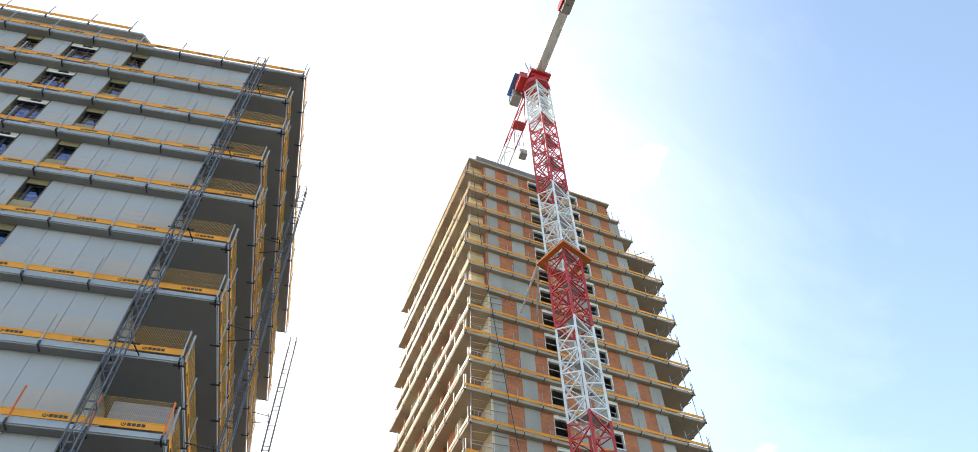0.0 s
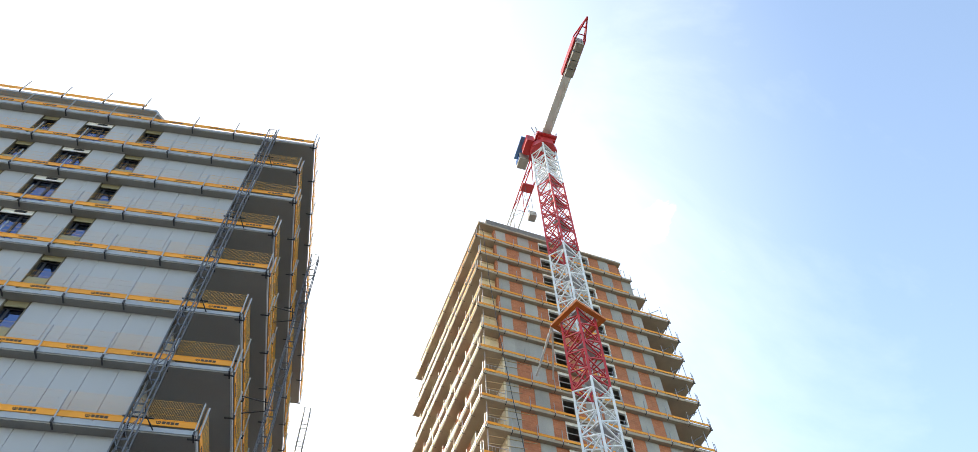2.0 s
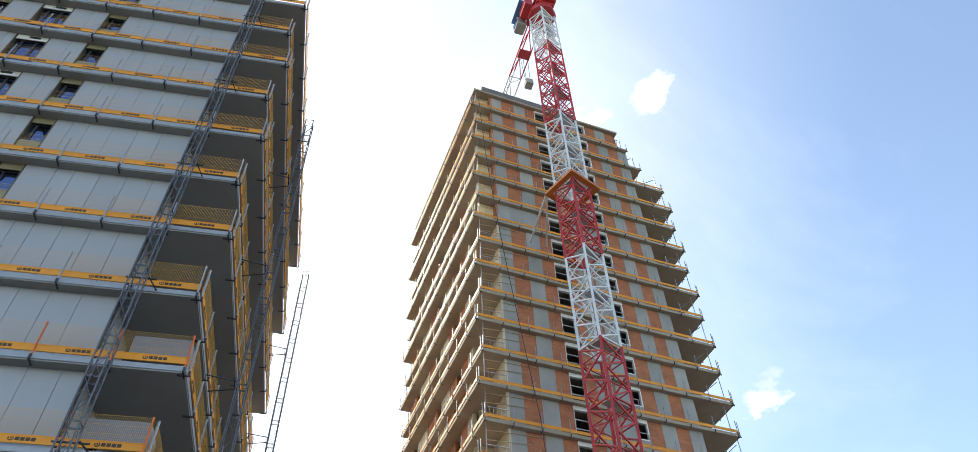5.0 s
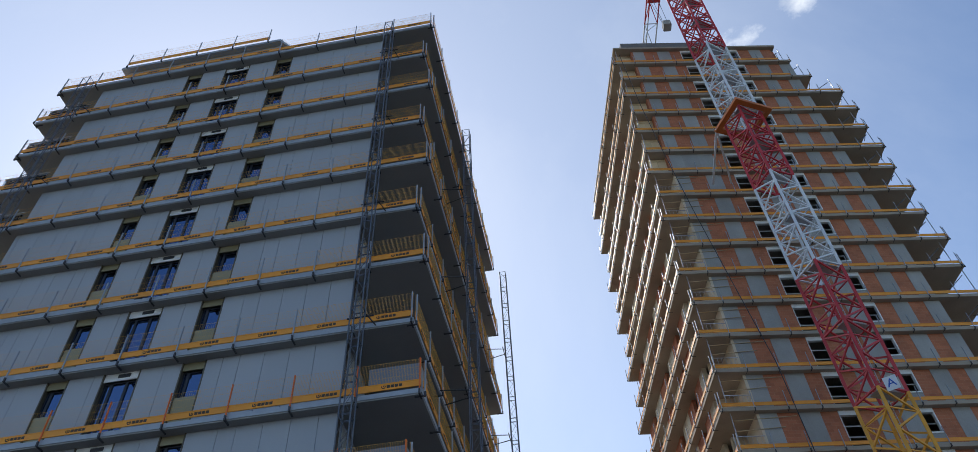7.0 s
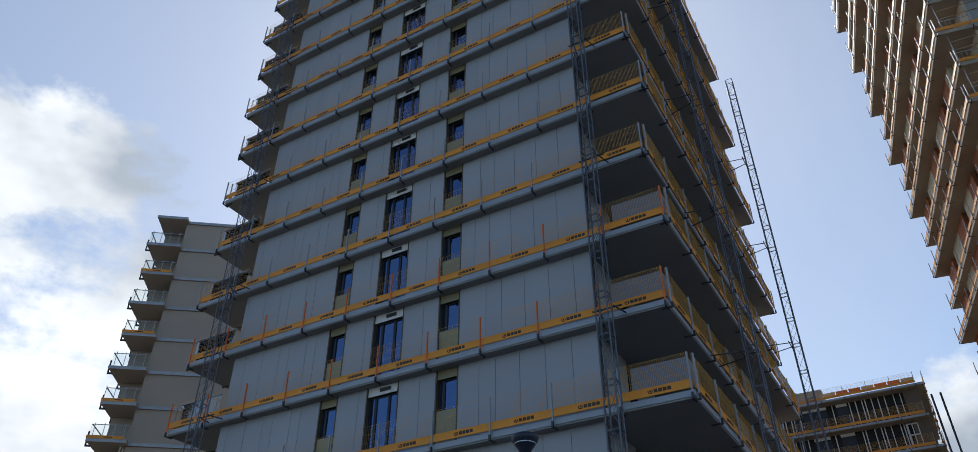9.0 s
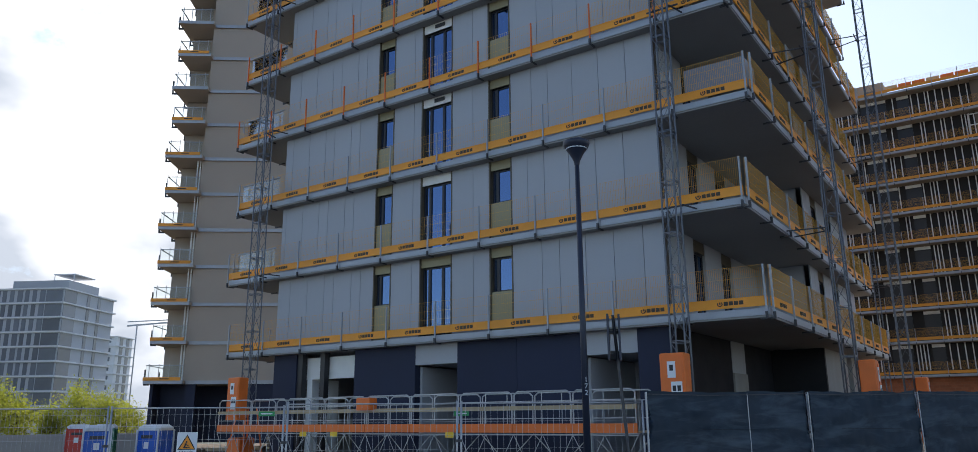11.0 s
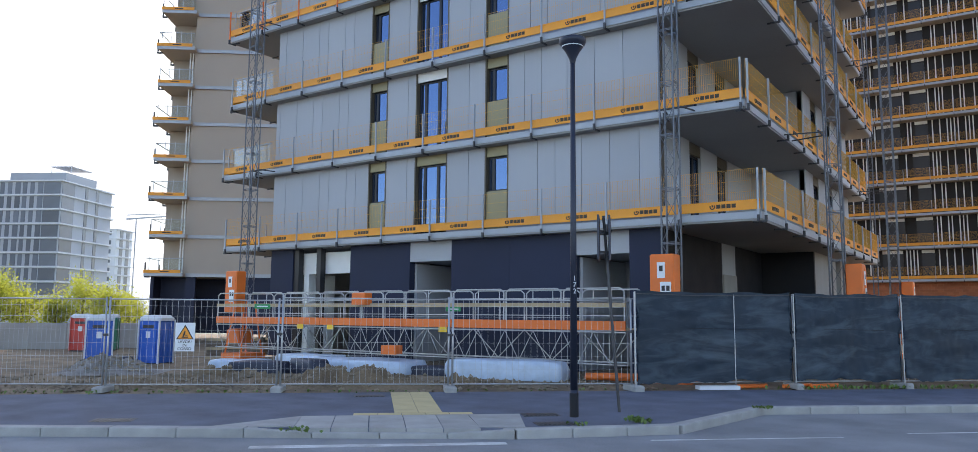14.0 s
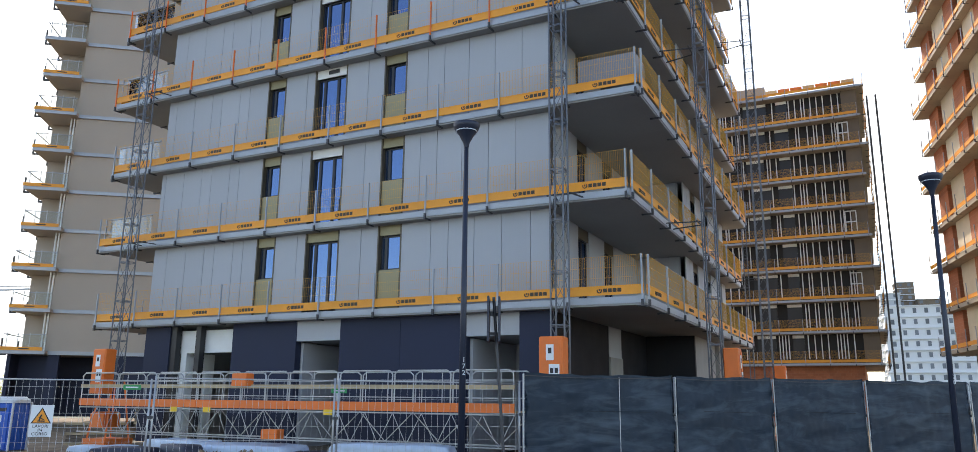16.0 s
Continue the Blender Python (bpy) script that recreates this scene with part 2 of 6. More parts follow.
_mp.inputs["Scale"].default_value = (0.55, 1.0, 2.2)
_mp.inputs["Rotation"].default_value = (0, radians(9), 0)
_streaks.inputs["Scale"].default_value = 1.5
_streaks.inputs["Detail"].default_value = 7
_streaks.inputs["Roughness"].default_value = 0.62
_streaks.inputs["Distortion"].default_value = 0.8
_rg.inputs["From Min"].default_value = 0.46
_rg.inputs["From Max"].default_value = 0.80
_rg.inputs["To Max"].default_value = 0.85
_info = _n.new("ShaderNodeObjectInfo")
_off = _n.new("ShaderNodeVectorMath")
_off.operation = "MULTIPLY_ADD"
_off.inputs[1].default_value = (40, 40, 40)
_l.new(_info.outputs["Random"], _off.inputs[0])
_l.new(_mp.outputs[0], _off.inputs[2])
_l.new(_co.outputs["Object"], _mp.inputs[0])
_l.new(_off.outputs[0], _streaks.inputs["Vector"])
_l.new(_streaks.outputs["Fac"], _rg.inputs[0])
_l.new(_rg.outputs[0], _mx.inputs["Fac"])
_l.new(_b.inputs["Base Color"].links[0].from_socket, _mx.inputs["Color1"])
_mx.inputs["Color2"].default_value = (0.075, 0.105, 0.130, 1)
_l.new(_mx.outputs[0], _b.inputs["Base Color"])
M_POST = mat("lamp_paint", (0.020, 0.026, 0.045), 0.4, metal=0.2, vary=0.15, scale=3)
M_BLUE = mat("blue_plastic", (0.012, 0.11, 0.50), 0.4, vary=0.10, scale=2.0, bump=0.05)
M_TEAL = mat("teal_plastic", (0.02, 0.17, 0.22), 0.4, vary=0.10, scale=2.0, bump=0.05)
M_LGREY = mat("light_plastic", (0.62, 0.65, 0.68), 0.5, vary=0.06)
M_WRAP = mat("plastic_wrap", (0.44, 0.53, 0.64), 0.35, vary=0.18, scale=3.0, grain=9, bump=1.0)
M_LEAF = mat("young_leaf", (0.28, 0.32, 0.04), 0.6, vary=0.3, scale=1.0, bump=0)
_n, _l = M_LEAF.node_tree.nodes, M_LEAF.node_tree.links
_tr, _mx = _n.new("ShaderNodeBsdfTranslucent"), _n.new("ShaderNodeMixShader")
_tr.inputs[0].default_value = (0.55, 0.58, 0.08, 1)
_mx.inputs[0].default_value = 0.45
_l.new(_n["Principled BSDF"].outputs[0], _mx.inputs[1])
_l.new(_tr.outputs[0], _mx.inputs[2])
_l.new(_mx.outputs[0], _n["Material Output"].inputs[0])
M_LAND = mat("rough_land", (0.10, 0.105, 0.075), 0.95, vary=0.3, scale=0.05, grain=2.0)
M_BARK = mat("bark", (0.12, 0.09, 0.06), 0.9, vary=0.3, scale=4.0)
M_WOOD = mat("scaffold_plank", (0.42, 0.32, 0.19), 0.8, vary=0.2, scale=3.0)


# ---- building helpers ----
class Geo:
    """Collects boxes, bars and plates into one mesh."""

    def __init__(self):
        self.v, self.f = [], []

    def box(self, x0, x1, y0, y1, z0, z1):
        i = len(self.v)
        self.v += [(x, y, z) for z in (z0, z1) for x, y in ((x0, y0), (x1, y0), (x1, y1), (x0, y1))]
        self.f += [tuple(i + k for k in q) for q in ((3, 2, 1, 0), (4, 5, 6, 7), (0, 1, 5, 4), (1, 2, 6, 5), (2, 3, 7, 6), (3, 0, 4, 7))]
        return self

    def bevbox(self, x0, x1, y0, y1, z0, z1, b=0.01):
        """A box with its upright and top edges chamfered."""
        i = len(self.v)
        ring = lambda d, z: [(x0 + b + d, y0 + d, z), (x1 - b - d, y0 + d, z), (x1 - d, y0 + b + d, z), (x1 - d, y1 - b - d, z), (x1 - b - d, y1 - d, z), (x0 + b + d, y1 - d, z), (x0 + d, y1 - b - d, z), (x0 + d, y0 + b + d, z)]
        self.v += ring(0, z0) + ring(0, z1 - b) + ring(b, z1)
        for r in (0, 8):
            for k in range(8):
                self.f.append((i + r + k, i + r + (k + 1) % 8, i + r + 8 + (k + 1) % 8, i + r + 8 + k))
        self.f.append(tuple(i + 7 - k for k in range(8)))
        self.f.append(tuple(i + 16 + k for k in range(8)))
        return self

    def bar(self, p, q, r, n=4, r2=None):
        p, q = Vector(p), Vector(q)
        d = (q - p).normalized()
        a = d.orthogonal().normalized()
        if abs(d.z) < 0.99:
            a = d.cross(Vector((0, 0, 1))).normalized()
        c = d.cross(a)
        i = len(self.v)
        r2 = r if r2 is None else r2
        for o, rad in ((p, r), (q, r2)):
            for k in range(n):
                t = 2 * math.pi * (k + 0.5) / n
                self.v.append(tuple(o + a * (rad * math.cos(t)) + c * (rad * math.sin(t))))
        for k in range(n):
            self.f.append((i + k, i + (k + 1) % n, i + n + (k + 1) % n, i + n + k))
        self.f.append(tuple(i + n - 1 - k for k in range(n)))
        self.f.append(tuple(i + n + k for k in range(n)))
        return self

    def prism(self, outline, z0, z1):
        i, n = len(self.v), len(outline)
        self.v += [(x, y, z) for z in (z0, z1) for x, y in outline]
        self.f += [(i + k, i + (k + 1) % n, i + n + (k + 1) % n, i + n + k) for k in range(n)]
        self.f += [tuple(i + n - 1 - k for k in range(n)), tuple(i + n + k for k in range(n))]
        return self

    def quad(self, a, b, c, d):
        i = len(self.v)
        self.v += [tuple(a), tuple(b), tuple(c), tuple(d)]
        self.f.append((i, i + 1, i + 2, i + 3))
        return self

    def mesh(self, name, material, smooth=False):
        me = bpy.data.meshes.new(name)
        me.from_pydata(self.v, [], self.f)
        me.materials.append(material)
        if smooth:
            me.polygons.foreach_set("use_smooth", [True] * len(me.polygons))
        me.update()
        return me


def thing(name, label, category, group="", kind="", at=(0, 0, 0), rz=0.0):
    ob = new(name)
    ob.matrix_basis = pose(*at, 0, 0, rz)
    return tagged(ob, label, category, group, kind)


def part(name, geo, material, parent, label="", at=(0, 0, 0), rz=0.0):
    me = geo.mesh(name, material) if isinstance(geo, Geo) else geo
    ob = new(name, me)
    ob.parent = parent
    ob.matrix_basis = pose(*at, 0, 0, rz)
    if label:
        tagged(ob, label)
    return ob


def solid(name, geo, material, label, category, group="", kind="", at=(0, 0, 0), rz=0.0):
    ob = new(name, geo.mesh(name, material) if isinstance(geo, Geo) else geo)
    ob.matrix_basis = pose(*at, 0, 0, rz)
    return tagged(ob, label, category, group, kind)


def boxes(name, rows, material, parent, label=""):
    """Boxes of one kind, each a part of its own."""
    for r in rows:
        part(name, Geo().box(*r), material, parent, label)


_cache = {}


def shared(key, make):
    if key not in _cache:
        _cache[key] = make()
    return _cache[key]


# ---- edge guards: boards, posts and wire panels along a slab edge ----
BAY = 2.26


def g_board(n=1.0):
    g = Geo()
    g.box(0.02, BAY * n - 0.02, -0.045, -0.02, 0.0, 0.27)
    g.box(0.02, BAY * n - 0.02, -0.055, -0.045, 0.235, 0.27)
    g.box(0.02, BAY * n - 0.02, -0.055, -0.045, 0.0, 0.03)
    return g


def g_letters():
    g = Geo()
    c, z = BAY * 0.42, 0.135
    for k in range(8):
        a, b = math.pi * (k / 8) * 1.4 + 2.6, math.pi * ((k + 1) / 8) * 1.4 + 2.6
        g.bar((c + 0.065 * math.cos(a), -0.047, z + 0.065 * math.sin(a)), (c + 0.065 * math.cos(b), -0.047, z + 0.065 * math.sin(b)), 0.018)
    g.box(c - 0.02, c + 0.02, -0.050, -0.045, z - 0.01, z + 0.05)
    for k in range(4):
        g.box(c + 0.11 + k * 0.14, c + 0.225 + k * 0.14, -0.050, -0.045, z - 0.055, z + 0.055)
    return g


def g_post():
    g = Geo()
    g.box(-0.022, 0.022, -0.10, -0.056, -0.22, 1.12)
    g.box(-0.014, 0.014, -0.11, -0.10, 0.35, 1.12)
    return g


def g_clamp():
    g = Geo()
    g.box(-0.028, 0.028, -0.10, 0.26, -0.345, -0.305)
    g.box(-0.03, 0.03, -0.125, -0.055, -0.35, -0.16)
    return g


def g_wire(step=0.08, top=1.12, r=0.0026):
    g = Geo()
    n = int(BAY / step)
    for k in range(n + 1):
        x = 0.03 + (BAY - 0.06) * k / n
        g.bar((x, -0.03, 0.26), (x, -0.03, top), r, 3)
    for z in (0.5, 0.8, top):
        g.bar((0.03, -0.03, z), (BAY - 0.03, -0.03, z), 0.004, 3)
    return g


def edge_guard(at, rz, bays, label, group, letters=True, wire=True, clamps=True, base=None, dense="", red=False):
    t = thing("edge_guard", label, "guard rail", group, at=at, rz=rz)
    if base is not None:
        t.matrix_basis = base @ t.matrix_basis
    for k in range(bays):
        x = k * BAY
        b = part("toe_board", shared("board", lambda: g_board().mesh("toe_board", M_ORANGE)), None, t, "orange painted toe board", (x, 0, 0))
        if letters:
            part("lettering", shared("letters", lambda: g_letters().mesh("lettering", M_INK)), None, b, "dark printed mark")
        if wire:
            dn = dense == "all" or (dense == "last" and k >= bays - 2)
            part("wire_panel", shared(("wire", dn), lambda: g_wire(0.055, 1.12, 0.0042).mesh("wire_panel", M_MESH) if dn else g_wire().mesh("wire_panel", M_MESH)), None, t, "thin orange wire mesh", (x, 0, 0))
    for k in range(bays + 1):
        p = part("post", shared(("post", red), lambda: g_post().mesh("post", M_HOIST if red else M_FASCIA)), None, t, "orange red post" if red else "galvanised post", (min(max(k * BAY, 0.06), bays * BAY - 0.06), 0, 0))
        if clamps:
            part("clamp", shared("clamp", lambda: g_clamp().mesh("clamp", M_DSTEEL)), None, p, "dark steel clamp")
    return t


# ---- windows ----
def g_frame(w, h, mull):
    g = Geo()
    f = 0.06
    g.box(0, f, 0, 0.09, 0, h).box(w - f, w, 0, 0.09, 0, h).box(f, w - f, 0, 0.09, 0, f).box(f, w - f, 0, 0.09, h - f, h)
    for m in mull:
        g.box(m - 0.05, m + 0.05, -0.01, 0.09, f, h - f)
    return g


def window(parent, x, y, z, w, h, mull=(), rz=0.0):
    key = ("frame", round(w, 2), round(h, 2), mull)
    f = part("window", shared(key, lambda: g_frame(w, h, mull).mesh("window", M_FRAME)), None, parent, "dark framed window with sky blue tinted into its reflection", (x, y, z), rz)
    part("pane", shared(("pane",) + key, lambda: Geo().box(0.05, w - 0.05, 0.035, 0.05, 0.05, h - 0.05).mesh("pane", M_GLASS)), None, f).visible_shadow = False
    return f


# ---- the clad tower ----
H1, Z1 = 3.135, 4.6


def za(k):
    return Z1 + (k - 1) * H1


NA = 13
WALL_Y = 0.4
tower = thing("apartment_tower", "grey panelled apartment tower under construction with stepped slabs", "building")
# slabs alternate a little in length
for k in range(1, NA + 1):
    dx = 0.0 if k % 2 else -0.38
    z = za(k)
    out = [(-22.75 + (0.0 if k % 2 else -0.15), 0.03), (dx - 0.03, 0.03), (dx - 0.03, 20.4), (-22.75, 20.4)]
    part("slab", Geo().prism(out, z - 0.30, z - 0.06), M_SOFFIT, tower, "concrete floor slab")
    x0 = out[0][0]
    fa = Geo()
    fa.box(x0 - 0.03, dx, 0.0, 0.03, z - 0.24, z - 0.05)
    fa.box(dx - 0.03, dx, 0.03, 20.4, z - 0.24, z - 0.05)
    fa.box(x0 - 0.03, x0, 0.03, 20.4, z - 0.24, z - 0.05)
    part("edge_trim", fa, M_FASCIA, tower, "pale metal slab edge")

# facade divisions: joints and openings along the front
JOINTS = {
    "a": [-20.11, -19.66, -18.64, -17.66, -17.13, -16.17, -15.67, -14.72],
    "b": [-13.82, -12.80, -12.43],
    "c": [-10.94, -10.00, -9.31],
    "d": [-8.35, -7.49, -6.83, -5.88, -4.90, -3.92, -2.98],
}
OPEN = [(-14.72, -13.82, "small"), (-12.43, -10.94, "tall"), (-9.31, -8.35, "small")]


def clad_row(parent, pts, y0, z0, z1, rz=0.0, base=(0, 0)):
    """Panels side by side with open joints."""
    for a, b in zip(pts, pts[1:]):
        key = ("clad", round(b - a, 3), round(z1 - z0, 3))
        me = shared(key, lambda: Geo().box(0.008, b - a - 0.008, 0, 0.04, 0, z1 - z0).mesh("wall_panel", M_CLAD))
        if rz:
            part("wall_panel", me, None, parent, "", (base[0], base[1] + a, z0), rz)
        else:
            part("wall_panel", me, None, parent, "", (a, y0, z0))


for k in range(1, NA):
    z0, z1 = za(k) - 0.06, za(k + 1) - 0.30
    hh = z1 - z0
    for key, pts in JOINTS.items():
        sh = 0.0 if key in "bc" or k % 3 == 0 else (0.28 if k % 3 == 1 else -0.22)
        row = [pts[0]] + [p + sh for p in pts[1:-1]] + [pts[-1]]
        clad_row(tower, row, WALL_Y, z0, z1)
    # backing wall behind the panels, open at the windows
    xs = [-20.11] + [v for a, b, _ in OPEN for v in (a, b)] + [-2.98]
    for a, b in zip(xs[::2], xs[1::2]):
        part("wall", Geo().box(a, b, WALL_Y + 0.05, WALL_Y + 0.32, z0, z1), M_JAMB, tower, "dark backing wall")
    for a, b, kind in OPEN:
        w = b - a
        jb = Geo().box(a, a + 0.05, WALL_Y - 0.01, WALL_Y + 0.3, z0, z1).box(b - 0.05, b, WALL_Y - 0.01, WALL_Y + 0.3, z0, z1)
        part("jamb", jb, M_REV, tower, "brown metal reveal")
        head = 0.34
        part("head_panel", Geo().box(a + 0.05, b - 0.05, WALL_Y + 0.05, WALL_Y + 0.09, z1 - head, z1), M_WHITE if kind == "tall" and k >= 2 else M_BRONZE, tower, "pale shutter box" if kind == "tall" and k >= 2 else "bronze panel")
        if kind == "small":
            part("sill_panel", Geo().box(a + 0.05, b - 0.05, WALL_Y + 0.05, WALL_Y + 0.09, z0, z0 + 1.36), M_BRONZE, tower, "bronze panel")
            window(tower, a + 0.05, WALL_Y + 0.16, z0 + 1.36, w - 0.1, hh - head - 1.36, ((w - 0.1) * 0.25,))
        else:
            window(tower, a + 0.05, WALL_Y + 0.16, z0 + 0.05, w - 0.1, hh - head - 0.05, ((w - 0.1) * 0.22, (w - 0.1) * 0.66))
            if k >= 3:
                part("head_plate", shared("hplate", lambda: Geo().box(-0.24, 0.24, 0.0, 0.03, -0.07, 0.07).mesh("head_plate", M_DSTEEL)), None, tower, "small dark plate", ((a + b) / 2 + 0.1, WALL_Y + 0.015, z1 - 0.15))
    # right side: deep loggia, then the outer wall
    sx, sy, ox = -3.05, 10.2, -1.0
    boxes("wall", ((sx - 0.25, sx, WALL_Y + 0.33, 3.1, z0, z1), (sx - 0.25, sx, 4.2, 5.9, z0, z1), (sx - 0.25, sx, 7.1, sy, z0, z1)), M_CLAD, tower)
    part("wall", Geo().box(sx - 0.25, ox - 0.25, sy, sy + 0.25, z0, z1), M_CLAD, tower)
    for a, b in ((3.1, 4.2), (5.9, 7.1), (11.6, 12.6), (14.4, 15.5), (17.4, 18.3)):
        xx = sx if a < 10 else ox
        window(tower, xx - 0.1, a, z0 + 0.05, b - a, hh - 0.45, ((b - a) * 0.5,), 90)
        part("head_panel", Geo().box(xx - 0.06, xx - 0.03, a, b, z1 - 0.40, z1), M_REV, tower)
    clad_row(tower, [sy, 10.9, 11.6], 0, z0, z1, 90, (ox, 0))
    clad_row(tower, [12.6, 13.5, 14.4], 0, z0, z1, 90, (ox, 0))
    clad_row(tower, [15.5, 16.4, 17.4], 0, z0, z1, 90, (ox, 0))
    clad_row(tower, [18.3, 19.3], 0, z0, z1, 90, (ox, 0))
    # far and left walls, inner core
    part("wall", Geo().box(-20.1, ox - 0.05, 19.1, 19.3, z0, z1), M_CLAD, tower)
    part("wall", Geo().box(-20.1, -19.9, WALL_Y + 0.33, 19.1, z0, z1), M_BRONZE if k % 4 == 5 else M_CLAD, tower)
    part("core_wall", Geo().box(-19.85, sx - 0.3, 5.2, 5.4, z0, z1), M_INSIDE, tower, "plain inner wall")

# balconies at the far end: glass balustrade, bronze wall and posts
for k in range(1, NA):
    z0, z1 = za(k) - 0.06, za(k + 1) - 0.30
    part("end_wall", Geo().box(-20.5, -20.15, 3.4, 3.6, z0, z1), M_BRONZE, tower, "bronze metal balcony wall")
    if k >= 2:
        part("end_glass", Geo().box(-22.6, -20.2, 0.16, 0.18, z0 + 0.15, z0 + 1.15), M_BALU, tower, "clear glass balustrade")
        part("end_handrail", Geo().box(-22.62, -20.15, 0.14, 0.20, z0 + 1.15, z0 + 1.19), M_FASCIA, tower, "pale handrail")

# grey sheets tied inside some guards at the corner
for k in (3, 4, 5):
    z = za(k)
    dx = 0.0 if k % 2 else -0.38
    part("cover_sheet", Geo().box(dx - 1.9, dx - 0.12, 0.10, 0.13, z + 0.2, z + 1.05).box(dx - 0.13, dx - 0.10, 0.13, 1.2, z + 0.2, z + 1.05), mat("grey_sheet", (0.20, 0.22, 0.26), 0.35), tower, "grey cover sheet with paper notice")

# roof: raised parapet with a slanting return
zr = za(NA)
part("roof_parapet", Geo().prism([(-19.0, 0.4), (-9.4, 0.4), (-7.2, 3.2), (-7.2, 17.0), (-19.0, 17.0)], zr - 0.06, zr + 1.35), M_CLAD, tower, "grey raised roof box")
part("roof_slab", Geo().prism([(-19.3, 0.05), (-9.3, 0.05), (-6.9, 3.2), (-6.9, 17.4), (-19.3, 17.4)], zr + 1.35, zr + 1.55), M_FASCIA, tower)

# ground floor
gf = [(-20.11, -18.76, 1), (-15.55, -12.57, 1), (-10.69, -5.83, 1), (-4.01, -2.98, 1)]
for a, b, _ in gf:
    n = max(1, round((b - a) / 3.2))
    for i in range(n):
        p, q = a + (b - a) * i / n, a + (b - a) * (i + 1) / n
        part("wall_panel", Geo().box(p + 0.006, q - 0.006, WALL_Y, WALL_Y + 0.3, 0, za(1) - 0.30), M_CHAR, tower, "charcoal wall panel")
for a, b in ((-12.57, -10.69), (-5.83, -4.01)):
    part("lintel", Geo().box(a, b, WALL_Y + 0.02, WALL_Y + 0.3, 3.6, za(1) - 0.3), M_CLAD, tower, "pale lintel panel")
    boxes("reveal", ((a, a + 0.1, WALL_Y + 0.3, 4.0, 0, 3.55), (b - 0.1, b, WALL_Y + 0.3, 4.0, 0, 3.55), (a, b, 4.0, 4.1, 0, 3.6), (a, b, WALL_Y + 0.3, 4.0, 3.6, 3.7)), M_CLAD, tower, "pale recess lining")
part("shop_lintel", Geo().box(-18.76, -15.55, WALL_Y + 0.35, WALL_Y + 0.5, 3.3, za(1) - 0.45), M_WHITE, tower, "white shop lintel")
part("shop_post", Geo().box(-18.76, -18.47, WALL_Y + 0.05, WALL_Y + 0.3, 0, za(1) - 0.3).box(-17.45, -17.21, WALL_Y + 0.05, WALL_Y + 0.3, 0, za(1) - 0.3), M_FRAME, tower, "black steel post")
part("shop_lining", Geo().box(-18.47, -18.18, WALL_Y + 0.35, 2.2, 0, 3.3).box(-18.71, -15.61, 5.2, 5.35, 0, 4.1).box(-15.61, -15.52, WALL_Y + 0.35, 5.2, 0, 4.1), M_WHITE, tower, "white plastered room")
# recess walls under the slab, their shade painted into the colour
part("wall", Geo().box(-3.02, -3.0, WALL_Y + 0.31, 6.0, 0, za(1) - 0.3).box(-3.02, -3.0, 7.5, 11.1, 0, za(1) - 0.3).box(-3.0, -1.0, 11.1, 11.3, 0, za(1) - 0.3), M_DEEP, tower, "charcoal recess wall with its shade painted near black")
part("door_panel", Geo().box(-2.93, -3.1, 6.0, 7.5, 0, 3.2), M_INSIDE, tower, "grey door")
part("lintel", Geo().box(-2.98, -3.02, 6.0, 7.5, 3.2, za(1) - 0.3), M_CLAD, tower)
part("wall", Geo().box(-1.25, -1.0, 11.3, 15.5, 0, za(1) - 0.3).box(-1.25, -1.0, 16.6, 19.3, 0, za(1) - 0.3).box(-20.11, -1.0, 19.3, 19.5, 0, za(1) - 0.3).box(-20.11, -19.87, WALL_Y + 0.3, 19.3, 0, za(1) - 0.3), M_CONC, tower)

for k in range(1, NA + 1):
    dx = 0.0 if k % 2 else -0.38
    z = za(k)
    edge_guard((dx - 22.6, 0, z), 0, 10, "orange edge guard with wire panels along a slab", "edge guards of the panelled tower", dense="last", red=k in (4, 5))
    edge_guard((dx, 0.05, z), 90, 9, "orange edge guard with wire panels along a slab", "edge guards of the panelled tower", dense="all")
    edge_guard((-22.75, 20.4, z), -90, 9, "orange edge guard with wire panels along a slab", "edge guards of the panelled tower", letters=False)
edge_guard((-19.0, 0.05, zr + 1.7), 0, 4, "orange edge guard on the raised roof", "edge guards of the panelled tower", letters=False)


# ---- the brick tower ----
ZB = [46.4 + (10 - i) * 3.145 for i in range(24)]
BM = pose(14.4, 25.0, 0, 0, 0, 10.2)
brick = thing("brick_tower", "unfinished apartment tower of brick infill and concrete slabs", "building", at=(14.4, 25.0, 0), rz=10.2)
RIGHT = {0: 18.1, 1: 18.9, 2: 20.1}
PATT = [(2.2, 3.4, "c"), (3.4, 4.9, "b"), (4.9, 6.3, "c"), (6.3, 7.5, "b"), (7.5, 8.8, "t"), (8.8, 9.9, "b"), (9.9, 10.7, "c"), (10.7, 11.6, "b"), (11.6, 12.9, "c"), (12.9, 13.9, "s"), (13.9, 15.2, "b"), (15.2, 16.5, "c"), (16.5, 17.7, "b"), (17.7, 18.95, "c")]
